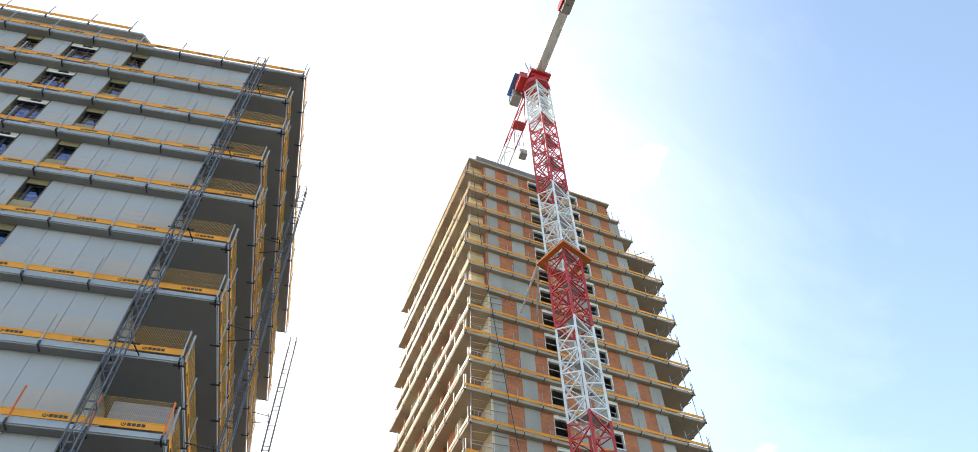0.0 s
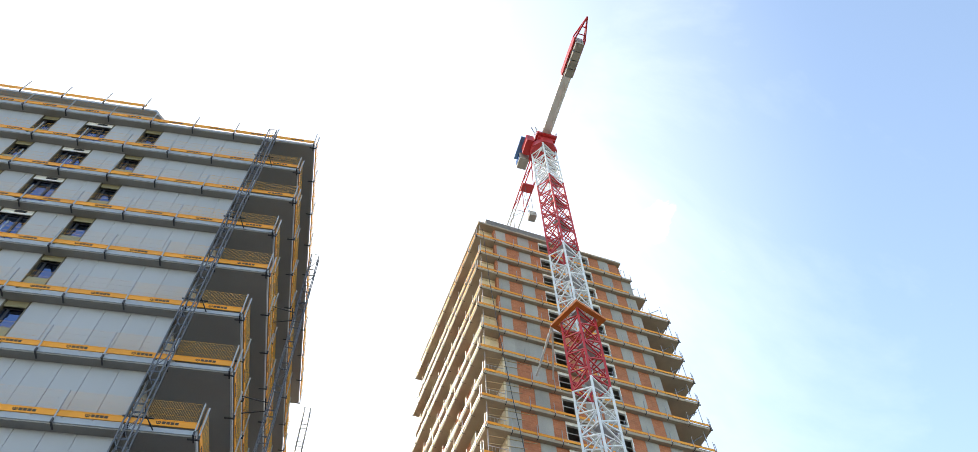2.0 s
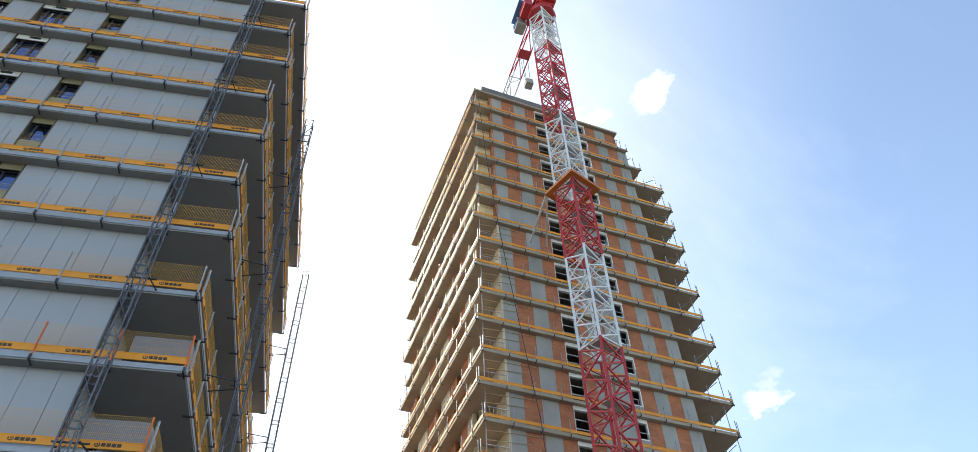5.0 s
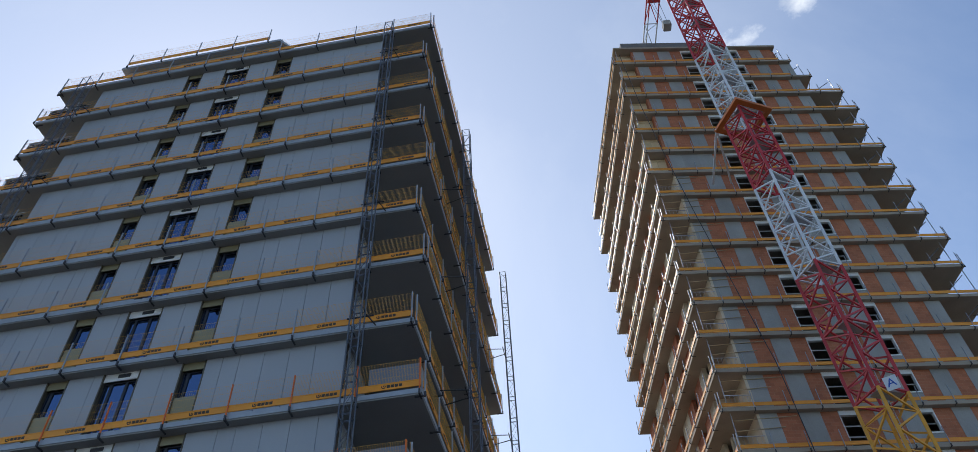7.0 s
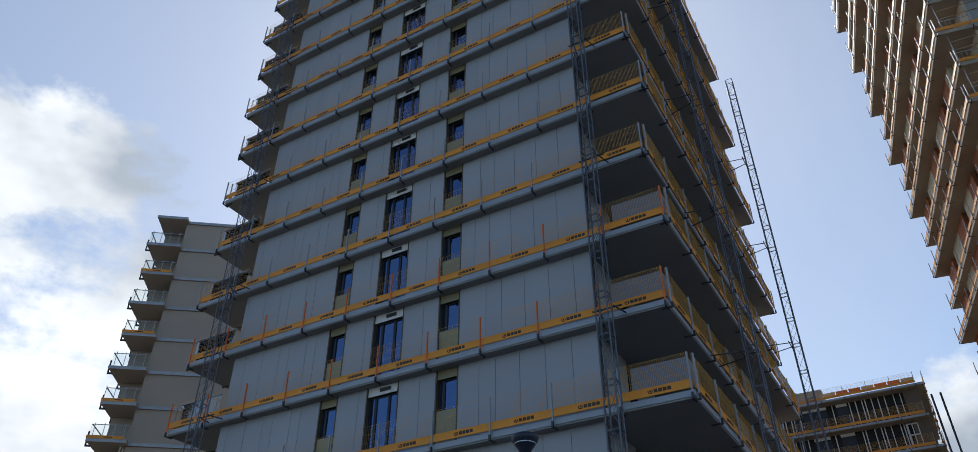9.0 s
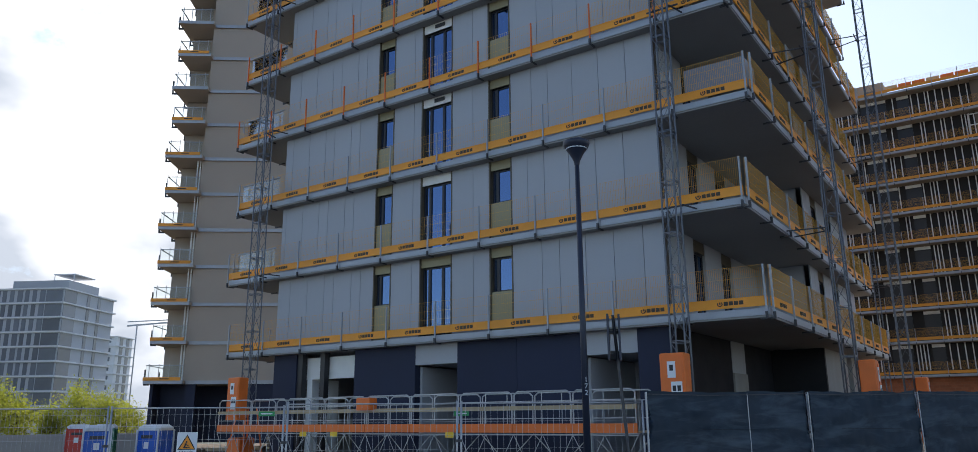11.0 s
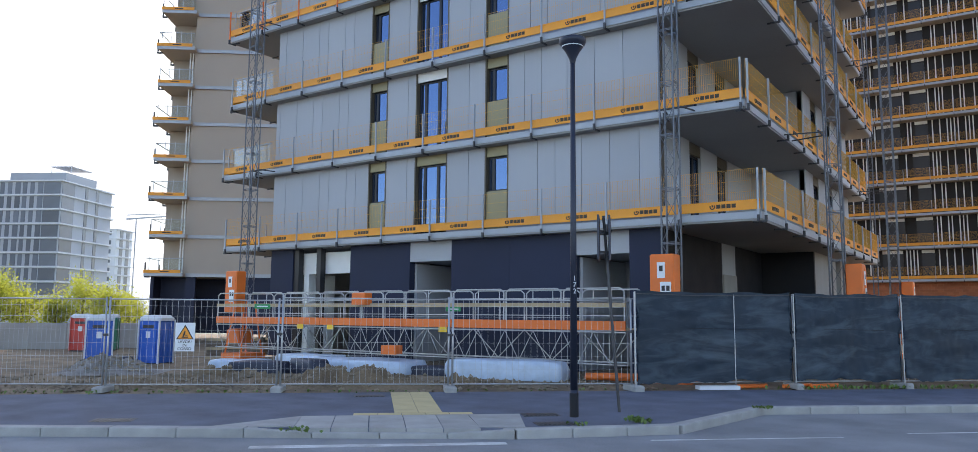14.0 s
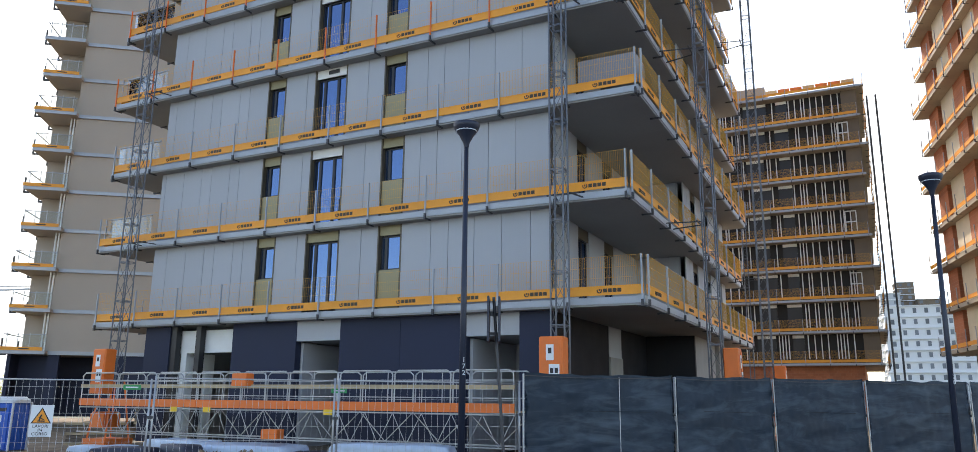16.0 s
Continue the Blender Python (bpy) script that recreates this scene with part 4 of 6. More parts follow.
def fence_panel(p, q, net=False):
    s = p[0] * 0.7
    wide = math.hypot(q[0] - p[0], q[1] - p[1]) / PAN
    yaw = math.degrees(math.atan2(q[1] - p[1], q[0] - p[0]))
    t = thing("mesh_fence", "site fence panel of galvanised mesh covered with dark net" if net else "galvanised mesh site fence panel on concrete feet", "fence", "site fence", at=(p[0], p[1], 0.0), rz=yaw)
    t.scale = (wide, 1, 1.06 if net else 0.95 if p[0] < -9 else 0.98)
    part("frame", shared("fframe", lambda: g_fence_frame().mesh("frame", M_STEEL, True)), None, t, "galvanised tube frame")
    part("wire_mesh", shared("fwire", lambda: g_fence_wire().mesh("wire_mesh", M_STEEL)), None, t, "thin grey wire mesh")
    part("foot", shared("foot", lambda: g_foot().mesh("foot", M_KERB)), None, t, "grey concrete foot", (0.0, 0, 0))
    part("clip", shared("clip", lambda: Geo().box(-0.06, 0.05, -0.04, 0.04, 1.25, 1.31).mesh("clip", M_DSTEEL)), None, t, "dark clamp")
    if net:
        g = Geo()
        n, m = 64, 30
        r0 = s * 3.7
        seam = 0.62 + 0.1 * lumps(r0, 0.0, 1.0, 5.0)
        for i in range(n + 1):
            for j in range(m + 1):
                u, v = i / n, j / m
                x, z = PAN * u, 0.17 + 2.02 * v
                pin = min(1.0, 7 * u * (1 - u)) * min(1.0, 9 * abs(u - seam) + 0.15)
                fold = 0.055 * pin * (0.4 + lumps(x * 0.8 + r0, z * 0.6, 1.0))
                fold += 0.030 * pin * lumps(x * 0.5 + z * 0.5 + r0, z * 2.4 - x * 0.35, 1.5, 3.0)
                fold += 0.022 * abs(lumps(x * 1.2 - z * 0.8 + r0, z * 1.0 + x * 0.5, 2.6, 4.0))
                fold += 0.010 * lumps(x + r0, z * 1.5, 7.0, 6.0) + 0.008 * lumps(x * 0.3 + r0, z, 16.0, 2.0)
                edge = max(0.0, 1 - 10 * u) + max(0.0, 1 - 10 * (1 - u))
                fold += 0.10 * edge * abs(lumps(z, r0, 2.4, 9.0))
                zz = z
                if j == m:
                    zz += 0.045 * lumps(x + r0, 0, 1.8, 2.0) - 0.03 * pin
                if j == 0:
                    zz += 0.10 * lumps(x + r0, 1, 1.6, 8.0) + 0.04 * lumps(x + r0, 1, 6.0, 8.0)
                xx = x
                if i == 0:
                    xx += 0.10 + 0.16 * lumps(z * 1.6, r0, 1.5)
                if i == n:
                    xx -= 0.08 + 0.20 * lumps(z * 1.6, r0 + 3, 1.5)
                g.v.append((xx, -0.06 - fold, zz))
        for i in range(n):
            for j in range(m):
                a = i * (m + 1) + j
                g.f.append((a, a + m + 1, a + m + 2, a + 1))
        part("net", g.mesh("net", M_NET, True), None, t, "dark slack shade net")
        part("post", Geo().bar((0.0, -0.13, 0.02), (0.0, -0.13, 2.16), 0.018, 8), M_STEEL, t, "galvanised post")
        if -3 < p[0] < 0:
            part("post", Geo().bar((PAN * seam, -0.075, 0.02), (PAN * seam, -0.075, 2.12), 0.009, 6), M_STEEL, t, "thin galvanised post")
        part("cord", Geo().bar((PAN * (seam - 0.3), -0.10, 1.36), (PAN * (seam + 0.25), -0.10, 1.33), 0.006), M_DEEP, t, "thin black cord")
        part("rope", Geo().bar((0, -0.09, 2.12), (1.2, -0.12, 2.09), 0.012).bar((1.2, -0.12, 2.09), (2.4, -0.12, 2.10), 0.012).bar((2.4, -0.12, 2.10), (3.5, -0.09, 2.13), 0.012), M_DSTEEL, t, "dark rope")
    return t


POSTS = [(-25.5, -23.9), (-23.0, -21.6), (-20.5, -19.3), (-18.0, -17.2), (-15.6, -15.2), (-13.35, -13.43), (-10.9, -11.70), (-8.06, -9.32), (-5.15, -6.89), (-1.95, -4.06), (0.90, -1.04), (3.02, 0.92), (5.17, 2.88), (7.82, 5.33), (10.4, 7.7), (13.0, 10.1), (15.6, 12.5), (18.2, 14.9)]
for i, (p, q) in enumerate(zip(POSTS, POSTS[1:])):
    fence_panel(p, q, net=i >= 9 or i <= 3)


def plate_text(text, size, at, rz, material, parent, name="lettering", depth=0.004):
    cu = bpy.data.curves.new(name, "FONT")
    cu.body = text
    cu.size = size
    cu.align_x = "CENTER"
    cu.align_y = "CENTER"
    cu.extrude = depth
    tmp = bpy.data.objects.new("tmp", cu)
    me = bpy.data.meshes.new_from_object(tmp)
    bpy.data.objects.remove(tmp)
    me.materials.clear()
    me.materials.append(material)
    ob = new(name, me)
    ob.parent = parent
    ob.matrix_basis = pose(*at, 90, 0, rz)
    return ob


M_SIGNW = mat("sign_white", (0.72, 0.74, 0.76), 0.4, vary=0.05)
M_SIGNO = mat("sign_orange", (0.85, 0.30, 0.02), 0.4, vary=0.05)
M_SIGNK = mat("sign_black", (0.015, 0.015, 0.018), 0.5, bump=0)
M_GREEN = mat("green_plate", (0.02, 0.28, 0.09), 0.5)
M_YPL = mat("yellow_plate", (0.80, 0.50, 0.02), 0.5)
ws = thing("works_sign", "white and orange roadworks sign hung on the site fence", "sign", at=st(-2.02, 0.0, 0.87), rz=SYAW)
ws.scale = (0.74, 1, 0.72)
part("plate", Geo().bevbox(-0.28, 0.28, -0.012, 0.0, 0.0, 0.86, 0.004), M_SIGNW, ws, "white plate")
g = Geo()
g.v = [(-0.25, -0.016, 0.36), (0.25, -0.016, 0.36), (0, -0.016, 0.80)]
g.f = [(0, 1, 2)]
part("triangle_border", g, M_SIGNK, ws, "black triangle border")
g = Geo()
g.v = [(-0.205, -0.020, 0.385), (0.205, -0.020, 0.385), (0, -0.020, 0.745)]
g.f = [(0, 1, 2)]
part("triangle", g, M_SIGNO, ws, "orange triangle")
g = Geo().box(-0.09, 0.09, -0.025, -0.021, 0.41, 0.44).bar((-0.05, -0.023, 0.44), (0.0, -0.023, 0.60), 0.022).bar((-0.06, -0.023, 0.53), (0.07, -0.023, 0.46), 0.014)
part("symbol", g, M_SIGNK, ws, "plain black symbol")
for txt, z in (("LAVORI", 0.285), ("IN", 0.18), ("CORSO", 0.075)):
    plate_text(txt, 0.115, (0, -0.016, z), 0, M_SIGNK, ws)
for s, z in ((-1.0 + 0.6, 1.86), (3.1 + 0.75, 1.84), (-6.2, 1.86)):
    t = thing("fence_plate", "small green plate wired to the site fence", "sign", "green fence plates", at=st(s, 0.05, z), rz=SYAW)
    part("plate", Geo().bevbox(-0.17, 0.17, -0.01, 0.0, -0.05, 0.05, 0.003), M_GREEN, t)
    part("lettering", Geo().box(-0.12, 0.12, -0.013, -0.0105, -0.012, 0.014), M_LGREY, t, "plain pale bar")


# ---- street lamps ----
def street_lamp(s, d, number, label):
    t = thing("street_lamp", label, "street lamp", "street lamps", at=st(s, d, 0.0), rz=SYAW)
    part("pole", Geo().bar((0, 0, 0.0), (0, 0, 0.45), 0.072, 14).bar((0, 0, 0.45), (0, 0, 6.25), 0.064, 14, 0.042).mesh("pole", M_POST, True), None, t, "dark blue tapered pole")
    part("base_sleeve", Geo().bar((0, 0, 0.0), (0, 0, 0.40), 0.077, 14), M_DEEP, t, "black base sleeve")
    g = Geo()
    prof = [(0.045, 6.20), (0.06, 6.28), (0.13, 6.42), (0.225, 6.55), (0.245, 6.60), (0.245, 6.65), (0.16, 6.69), (0.02, 6.70)]
    n = 20
    for r, z in prof:
        g.v += [(r * math.cos(2 * math.pi * k / n), r * math.sin(2 * math.pi * k / n), z) for k in range(n)]
    for i in range(len(prof) - 1):
        for k in range(n):
            g.f.append((i * n + k, i * n + (k + 1) % n, (i + 1) * n + (k + 1) % n, (i + 1) * n + k))
    part("head", g.mesh("head", M_POST, True), None, t, "dark bowl shaped lamp head")
    part("lens", Geo().bar((0, 0, 6.50), (0, 0, 6.53), 0.20, 16), M_LGREY, t, "pale lamp lens")
    for i, ch in enumerate(number):
        plate_text(ch, 0.12, (-0.0, -0.078, 2.35 - i * 0.11), 0, M_LGREY, t, "digit")
    return t


street_lamp(5.47, 4.76, "172", "dark blue street lamp with white digits on its pole")
lamp_b = street_lamp(16.0, 4.76, "170", "dark blue street lamp standing beside the netted fence")
lamp_b.matrix_basis = pose(*st(16.0, 4.76, 0.0), 0, 1.2, SYAW)

# ---- leaning traffic sign, seen from its edge ----
ts = thing("traffic_sign", "leaning grey traffic sign pole with two plates", "traffic sign", at=st(6.45, 4.2, 0.0), rz=SYAW)
part("pole", Geo().bar((0, 0, 0), (-0.24, 0.08, 3.55), 0.028, 10), M_DSTEEL, ts, "dark grey pole")
for dx in (-0.33, -0.12):
    part("sign_plate", Geo().bevbox(-0.02, 0.02, -0.30, 0.30, 0.0, 0.82, 0.006), M_POST, ts, "dark sign plate seen on edge", (dx, 0.10, 2.72), -18)
part("bracket", Geo().box(-0.33, -0.12, 0.06, 0.12, 3.2, 3.26).box(-0.33, -0.12, 0.06, 0.12, 2.85, 2.9), M_DSTEEL, ts)


# ---- hoist masts ----
def g_mast_section(w=0.40, h=1.5, depth=0.40):
    g = Geo()
    c = [(-w / 2, -depth / 2), (w / 2, -depth / 2), (w / 2, depth / 2), (-w / 2, depth / 2)]
    for x, y in c:
        g.bar((x, y, 0), (x, y, h), 0.027, 6)
    for i in range(4):
        (x0, y0), (x1, y1) = c[i], c[(i + 1) % 4]
        for z in (0.02, h - 0.02):
            g.bar((x0, y0, z), (x1, y1, z), 0.013)
        g.bar((x0, y0, 0.02), (x1, y1, h / 2), 0.010)
        g.bar((x1, y1, h / 2), (x0, y0, h - 0.02), 0.010)
    return g


def hoist_mast(x, y, z0, z1, box=True, rz=0.0, label="grey lattice hoist mast standing at the tower's edge", ties=(), inward=(0, 1)):
    t = thing("hoist_mast", label, "hoist mast", "hoist masts", at=(x, y, 0), rz=rz)
    n = int((z1 - z0) / 1.5)
    for k in range(n):
        part("mast_section", shared("mast", lambda: g_mast_section().mesh("mast_section", M_MAST)), None, t, "", (0, 0, z0 + k * 1.5))
    for z in ties:
        part("wall_tie", Geo().bar((-0.25, 0.2, z), (-0.6, 1.9, z), 0.025).bar((0.25, 0.2, z), (0.7, 1.9, z), 0.025).bar((-0.5, 0.3, z), (0.5, 0.3, z), 0.03), M_DSTEEL, t, "dark wall tie")
    part("base_frame", Geo().box(-0.6, 0.6, -0.6, 0.6, -0.05, 0.15).bar((-0.5, -0.5, 0.1), (-0.25, -0.25, z0), 0.04).bar((0.5, -0.5, 0.1), (0.25, -0.25, z0), 0.04).bar((0.5, 0.5, 0.1), (0.25, 0.25, z0), 0.04).bar((-0.5, 0.5, 0.1), (-0.25, 0.25, z0), 0.04), M_HOIST, t, "orange base frame")
    if box:
        c = part("drive_box", Geo().bevbox(-0.34, 0.34, -0.75, -0.28, 1.75, 3.36, 0.03), M_HOIST, t, "orange drive housing")
        part("cover", Geo().box(0.02, 0.30, -0.765, -0.75, 1.9, 3.25), M_HOIST, c)
        part("drive_unit", Geo().bevbox(-0.36, 0.36, -0.6, 0.2, 0.55, 1.1, 0.06), M_HOIST, t, "orange motor unit")
        part("label", Geo().box(-0.12, 0.10, -0.775, -0.766, 2.72, 3.14), M_SIGNW, c, "white paper notice")
        part("label", Geo().box(-0.04, 0.26, -0.775, -0.766, 2.15, 2.62), M_SIGNW, c, "white paper notice")
        part("print", Geo().box(-0.06, 0.04, -0.779, -0.776, 2.9, 3.05).box(0.0, 0.09, -0.779, -0.776, 2.38, 2.52).box(0.13, 0.22, -0.779, -0.776, 2.38, 2.52), M_SIGNK, c, "plain dark marks")
    return t


TZ = [za(k) - 0.18 for k in (2, 4, 6, 8, 10, 12)]
hoist_mast(-2.20, -0.85, 2.2, 42.0, ties=TZ)
hoist_mast(-20.05, -0.85, 2.2, 42.0, ties=TZ)
hoist_mast(0.95, 4.9, 2.0, 38.5, rz=90, ties=TZ[:5])
hoist_mast(0.95, 18.4, 2.0, 40.5, rz=90, ties=TZ[:5])

# ---- mast climbing work platform between the front masts ----
pf = thing("work_platform", "long galvanised work platform with orange edge and truss between two masts", "work platform", at=(0, 0, 0))
X0, X1, YP = -20.4, -3.1, -1.9
part("deck", Geo().box(X0, X1, YP, YP + 1.2, 1.33, 1.38), M_WOOD, pf, "plank deck")
for k in range(9):
    a, b = X0 + (X1 - X0) * k / 9, X0 + (X1 - X0) * (k + 1) / 9
    part("edge_board", Geo().box(a + 0.01, b - 0.01, YP - 0.04, YP, 1.33, 1.58), M_HOIST, pf, "orange edge board")
    g = Geo()
    for z in (1.28, 0.42):
        g.bar((a, YP, z), (b, YP, z), 0.022, 6)
    m = (a + b) / 2
    g.bar((a, YP, 1.28), ((a + m) / 2, YP, 0.42), 0.011).bar(((a + m) / 2, YP, 0.42), (m, YP, 1.28), 0.011).bar((m, YP, 1.28), ((b + m) / 2, YP, 0.42), 0.011).bar(((b + m) / 2, YP, 0.42), (b, YP, 1.28), 0.011)
    for yy in (YP + 1.1,):
        g.bar((a, yy, 0.42), (b, yy, 0.42), 0.03).bar((a, yy, 1.28), (m, yy, 0.42), 0.016).bar((m, yy, 0.42), (b, yy, 1.28), 0.016)
    part("truss", g, M_STEEL, pf, "galvanised truss bay")
    g = Geo()
    for yy in (YP, YP + 1.15):
        for p, q in ((a + 0.04, b - 0.04),):
            g.bar((p, yy, 1.4), (p, yy, 2.38), 0.022, 6).bar((q, yy, 1.4), (q, yy, 2.38), 0.022, 6)
            g.bar((p, yy, 2.38), (p + 0.12, yy, 2.47), 0.022, 6).bar((q, yy, 2.38), (q - 0.12, yy, 2.47), 0.022, 6).bar((p + 0.12, yy, 2.47), (q - 0.12, yy, 2.47), 0.022, 6)
            g.bar((m, yy, 1.4), (m, yy, 2.45), 0.016).bar((p, yy, 1.72), (q, yy, 1.72), 0.016).bar((p, yy, 2.2), (q, yy, 2.2), 0.014)
    part("guard_frame", g, M_STEEL, pf, "galvanised guard frame")
    part("rail_plank", Geo().box(a, b, YP - 0.035, YP - 0.01, 1.95, 2.07), M_WOOD, pf, "grey timber rail")
for x in (-14.1, -9.2, -15.6):
    part("tag", Geo().box(x - 0.16, x + 0.16, YP - 0.06, YP - 0.045, 1.18, 1.34), M_YPL, pf, "yellow tag")
part("control_box", Geo().bevbox(-12.9, -12.3, YP - 0.3, YP + 0.1, 2.02, 2.42, 0.03), M_HOIST, pf, "orange control box")


# ---- tower crane ----
CR = (22.05, 20.2)
crane = thing("tower_crane", "red and white lattice tower crane with counter jib", "crane", at=(CR[0], CR[1], 0), rz=28)
crane.scale = (1, 1, 0.973)


def g_crane_section(h, w=2.1):
    g = Geo()
    c = [(-w / 2, -w / 2), (w / 2, -w / 2), (w / 2, w / 2), (-w / 2, w / 2)]
    for x, y in c:
        g.bar((x, y, 0), (x, y, h), 0.13)
    n = 2
    for i in range(4):
        (x0, y0), (x1, y1) = c[i], c[(i + 1) % 4]
        for k in range(n):
            za_, zb_ = h * k / n, h * (k + 1) / n
            zm = (za_ + zb_) / 2
            g.bar((x0, y0, za_), (x1, y1, zm), 0.075).bar((x1, y1, zm), (x0, y0, zb_), 0.075)
            g.bar((x0, y0, zm), (x1, y1, zm), 0.05)
        g.bar((x0, y0, 0.05), (x1, y1, 0.05), 0.08)
    return g


def g_ladder(h):
    g = Geo().bar((0.3, -0.2, 0), (0.3, -0.2, h), 0.03).bar((0.3, 0.2, 0), (0.3, 0.2, h), 0.03)
    for k in range(int(h / 0.35)):
        g.bar((0.3, -0.2, k * 0.35), (0.3, 0.2, k * 0.35), 0.018)
    g.box(-0.9, 0.9, -0.9, -0.1, h - 0.06, h)
    return g


BLOCKS = [(0.0, 27.5, M_YEL, "y", 5), (27.5, 37.9, M_RED, "r", 2), (37.9, 47.7, M_CWHITE, "w", 2), (47.7, 56.6, M_RED, "r", 2), (56.6, 67.5, M_CWHITE, "w", 2), (67.5, 82.2, M_RED, "r", 3), (82.2, 90.6, M_CWHITE, "w", 2)]
for z0, z1, m, key, n in BLOCKS:
    h = (z1 - z0) / n
    for k in range(n):
        s_ = part("mast_section", shared(("crane", key, round(h, 2)), lambda: g_crane_section(h).mesh("mast_section", m)), None, crane, {"y": "yellow lattice section", "r": "red lattice section", "w": "white lattice section"}[key], (0, 0, z0 + k * h))
        part("ladder", shared(("ladder", round(h, 2)), lambda: g_ladder(h).mesh("ladder", M_STEEL)), None, s_)
part("concrete_base", Geo().bevbox(-3, 3, -3, 3, -0.1, 1.2, 0.1), M_CONC, crane, "concrete foundation block")
# collar with its tie to the building
M_COLLAR = mat("orange_red_paint", (0.55, 0.16, 0.03), 0.5, vary=0.15)
g = Geo()
for a in (-1.75, 1.3):
    g.box(-1.75, 1.75, a, a + 0.45, 56.2, 56.5).box(a, a + 0.45, -1.3, 1.3, 56.2, 56.5)
part("collar", g, M_COLLAR, crane, "orange collar frame")
inv = pose(CR[0], CR[1], 0, 0, 0, 28).inverted()
for end in ((19.4, 25.9, 55.2), (21.0, 26.1, 55.2), (26.2, 26.9, 55.6)):
    e = inv @ Vector(end)
    part("tie_strut", Geo().bar((-1.7 if end[0] < 22 else 1.7, 1.5, 56.35), tuple(e), 0.11), M_CWHITE, crane, "pale tie strut")
# slewing part: turned along the jib
JD = Vector((0.11, -0.994, 0))
JY = math.degrees(math.atan2(JD.y, JD.x)) - 28
top = part("slewing_unit", Geo().prism([(1.7 * math.cos(k * math.pi / 4 + 0.39), 1.7 * math.sin(k * math.pi / 4 + 0.39)) for k in range(8)], 90.6, 91.6).box(-1.5, 1.5, -1.1, 1.1, 91.6, 93.6).box(-2.2, 1.9, -1.3, 1.3, 92.2, 92.5), M_RED, crane, "red slewing unit", (0, 0, 0), JY)
part("rail", Geo().bar((-2.2, -1.3, 93.4), (1.9, -1.3, 93.4), 0.04).bar((-2.2, 1.3, 93.4), (1.9, 1.3, 93.4), 0.04).bar((1.9, -1.3, 92.4), (1.9, -1.3, 93.4), 0.04).bar((1.9, 1.3, 92.4), (1.9, 1.3, 93.4), 0.04), M_CWHITE, top)
cab = part("cab", Geo().bevbox(-3.0, -1.5, -2.6, -1.4, 90.9, 92.6, 0.12), M_CONC, crane, "pale operator cab", (0, 0, 0), JY)
part("cab_window", Geo().box(-3.05, -3.0, -2.45, -1.55, 91.2, 92.4).box(-2.85, -1.65, -2.65, -2.6, 91.4, 92.4), M_GLASS, cab, "blue tinted cab window")
part("cab_cabinet", Geo().bevbox(-1.2, 0.9, -2.4, -1.4, 91.5, 93.0, 0.1), M_RED, crane, "red electric cabinet", (0, 0, 0), JY)
part("cab_blind", Geo().box(-2.8, 0.4, -2.9, -1.4, 93.0, 93.2), mat("sky_blue_sheet", (0.08, 0.22, 0.5), 0.5), crane, "blue roof sheet", (0, 0, 0), JY)
# counter jib: white beam, then red frame with grey ballast, red pointed end
part("counter_beam", Geo().box(1.5, 9.6, -0.55, -0.28, 92.8, 93.7).box(1.5, 9.6, 0.28, 0.55, 92.8, 93.7).box(1.5, 9.6, -0.28, 0.28, 92.9, 93.0), M_CWHITE, crane, "white counter jib beam", (0, 0, 0), JY)
part("ballast_frame", Geo().box(9.6, 14.2, -0.72, -0.55, 92.8, 94.0).box(9.6, 14.2, 0.55, 0.72, 92.8, 94.0), M_RED, crane, "red ballast frame", (0, 0, 0), JY)
for k in range(4):
    part("ballast_block", Geo().bevbox(9.8 + k * 1.1, 10.8 + k * 1.1, -0.5, 0.5, 92.0, 94.2, 0.05), M_CONC, crane, "grey concrete ballast block", (0, 0, 0), JY)
g = Geo()
for a in (-0.65, 0.65):
    g.bar((14.2, a, 92.9), (17.0, 0, 93.4), 0.12).bar((14.2, a, 94.0), (17.0, 0, 93.4), 0.10).bar((15.4, a * 0.55, 93.1), (15.4, a * 0.55, 93.8), 0.06)
g.bar((14.9, -0.5, 93.0), (14.9, 0.5, 93.0), 0.08).bar((15.8, -0.3, 93.1), (15.8, 0.3, 93.1), 0.08)
part("counter_tip", g, M_RED, crane, "red pointed jib end", (0, 0, 0), JY)
part("antenna", Geo().bar((1.0, -1.2, 93.5), (0.6, -1.4, 96.5), 0.06).bar((1.1, -1.0, 93.5), (1.1, -1.0, 95.6), 0.05), M_DSTEEL, crane, "thin dark aerial", (0, 0, 0), JY)
# main jib: triangular lattice running away from the counter jib
for k in range(12):
    g = Geo()
    a, b = -2.0 - k * 4.0, -6.0 - k * 4.0
    zb, zt = 93.0, 94.8
    for y in (-0.8, 0.8):
        g.bar((a, y, zb), (b, y, zb), 0.10)
        g.bar((a, y, zb), ((a + b) / 2, 0, zt), 0.06).bar(((a + b) / 2, 0, zt), (b, y, zb), 0.06)
    g.bar((a, 0, zt), (b, 0, zt), 0.10).bar((a, -0.8, zb), (a, 0.8, zb), 0.06).bar((a, -0.8, zb), (b, 0.8, zb), 0.05)
    part("jib_section", g, M_RED if k % 4 < 2 else M_CWHITE, crane, "red lattice jib section" if k % 4 < 2 else "white lattice jib section", (0, 0, 0), JY)
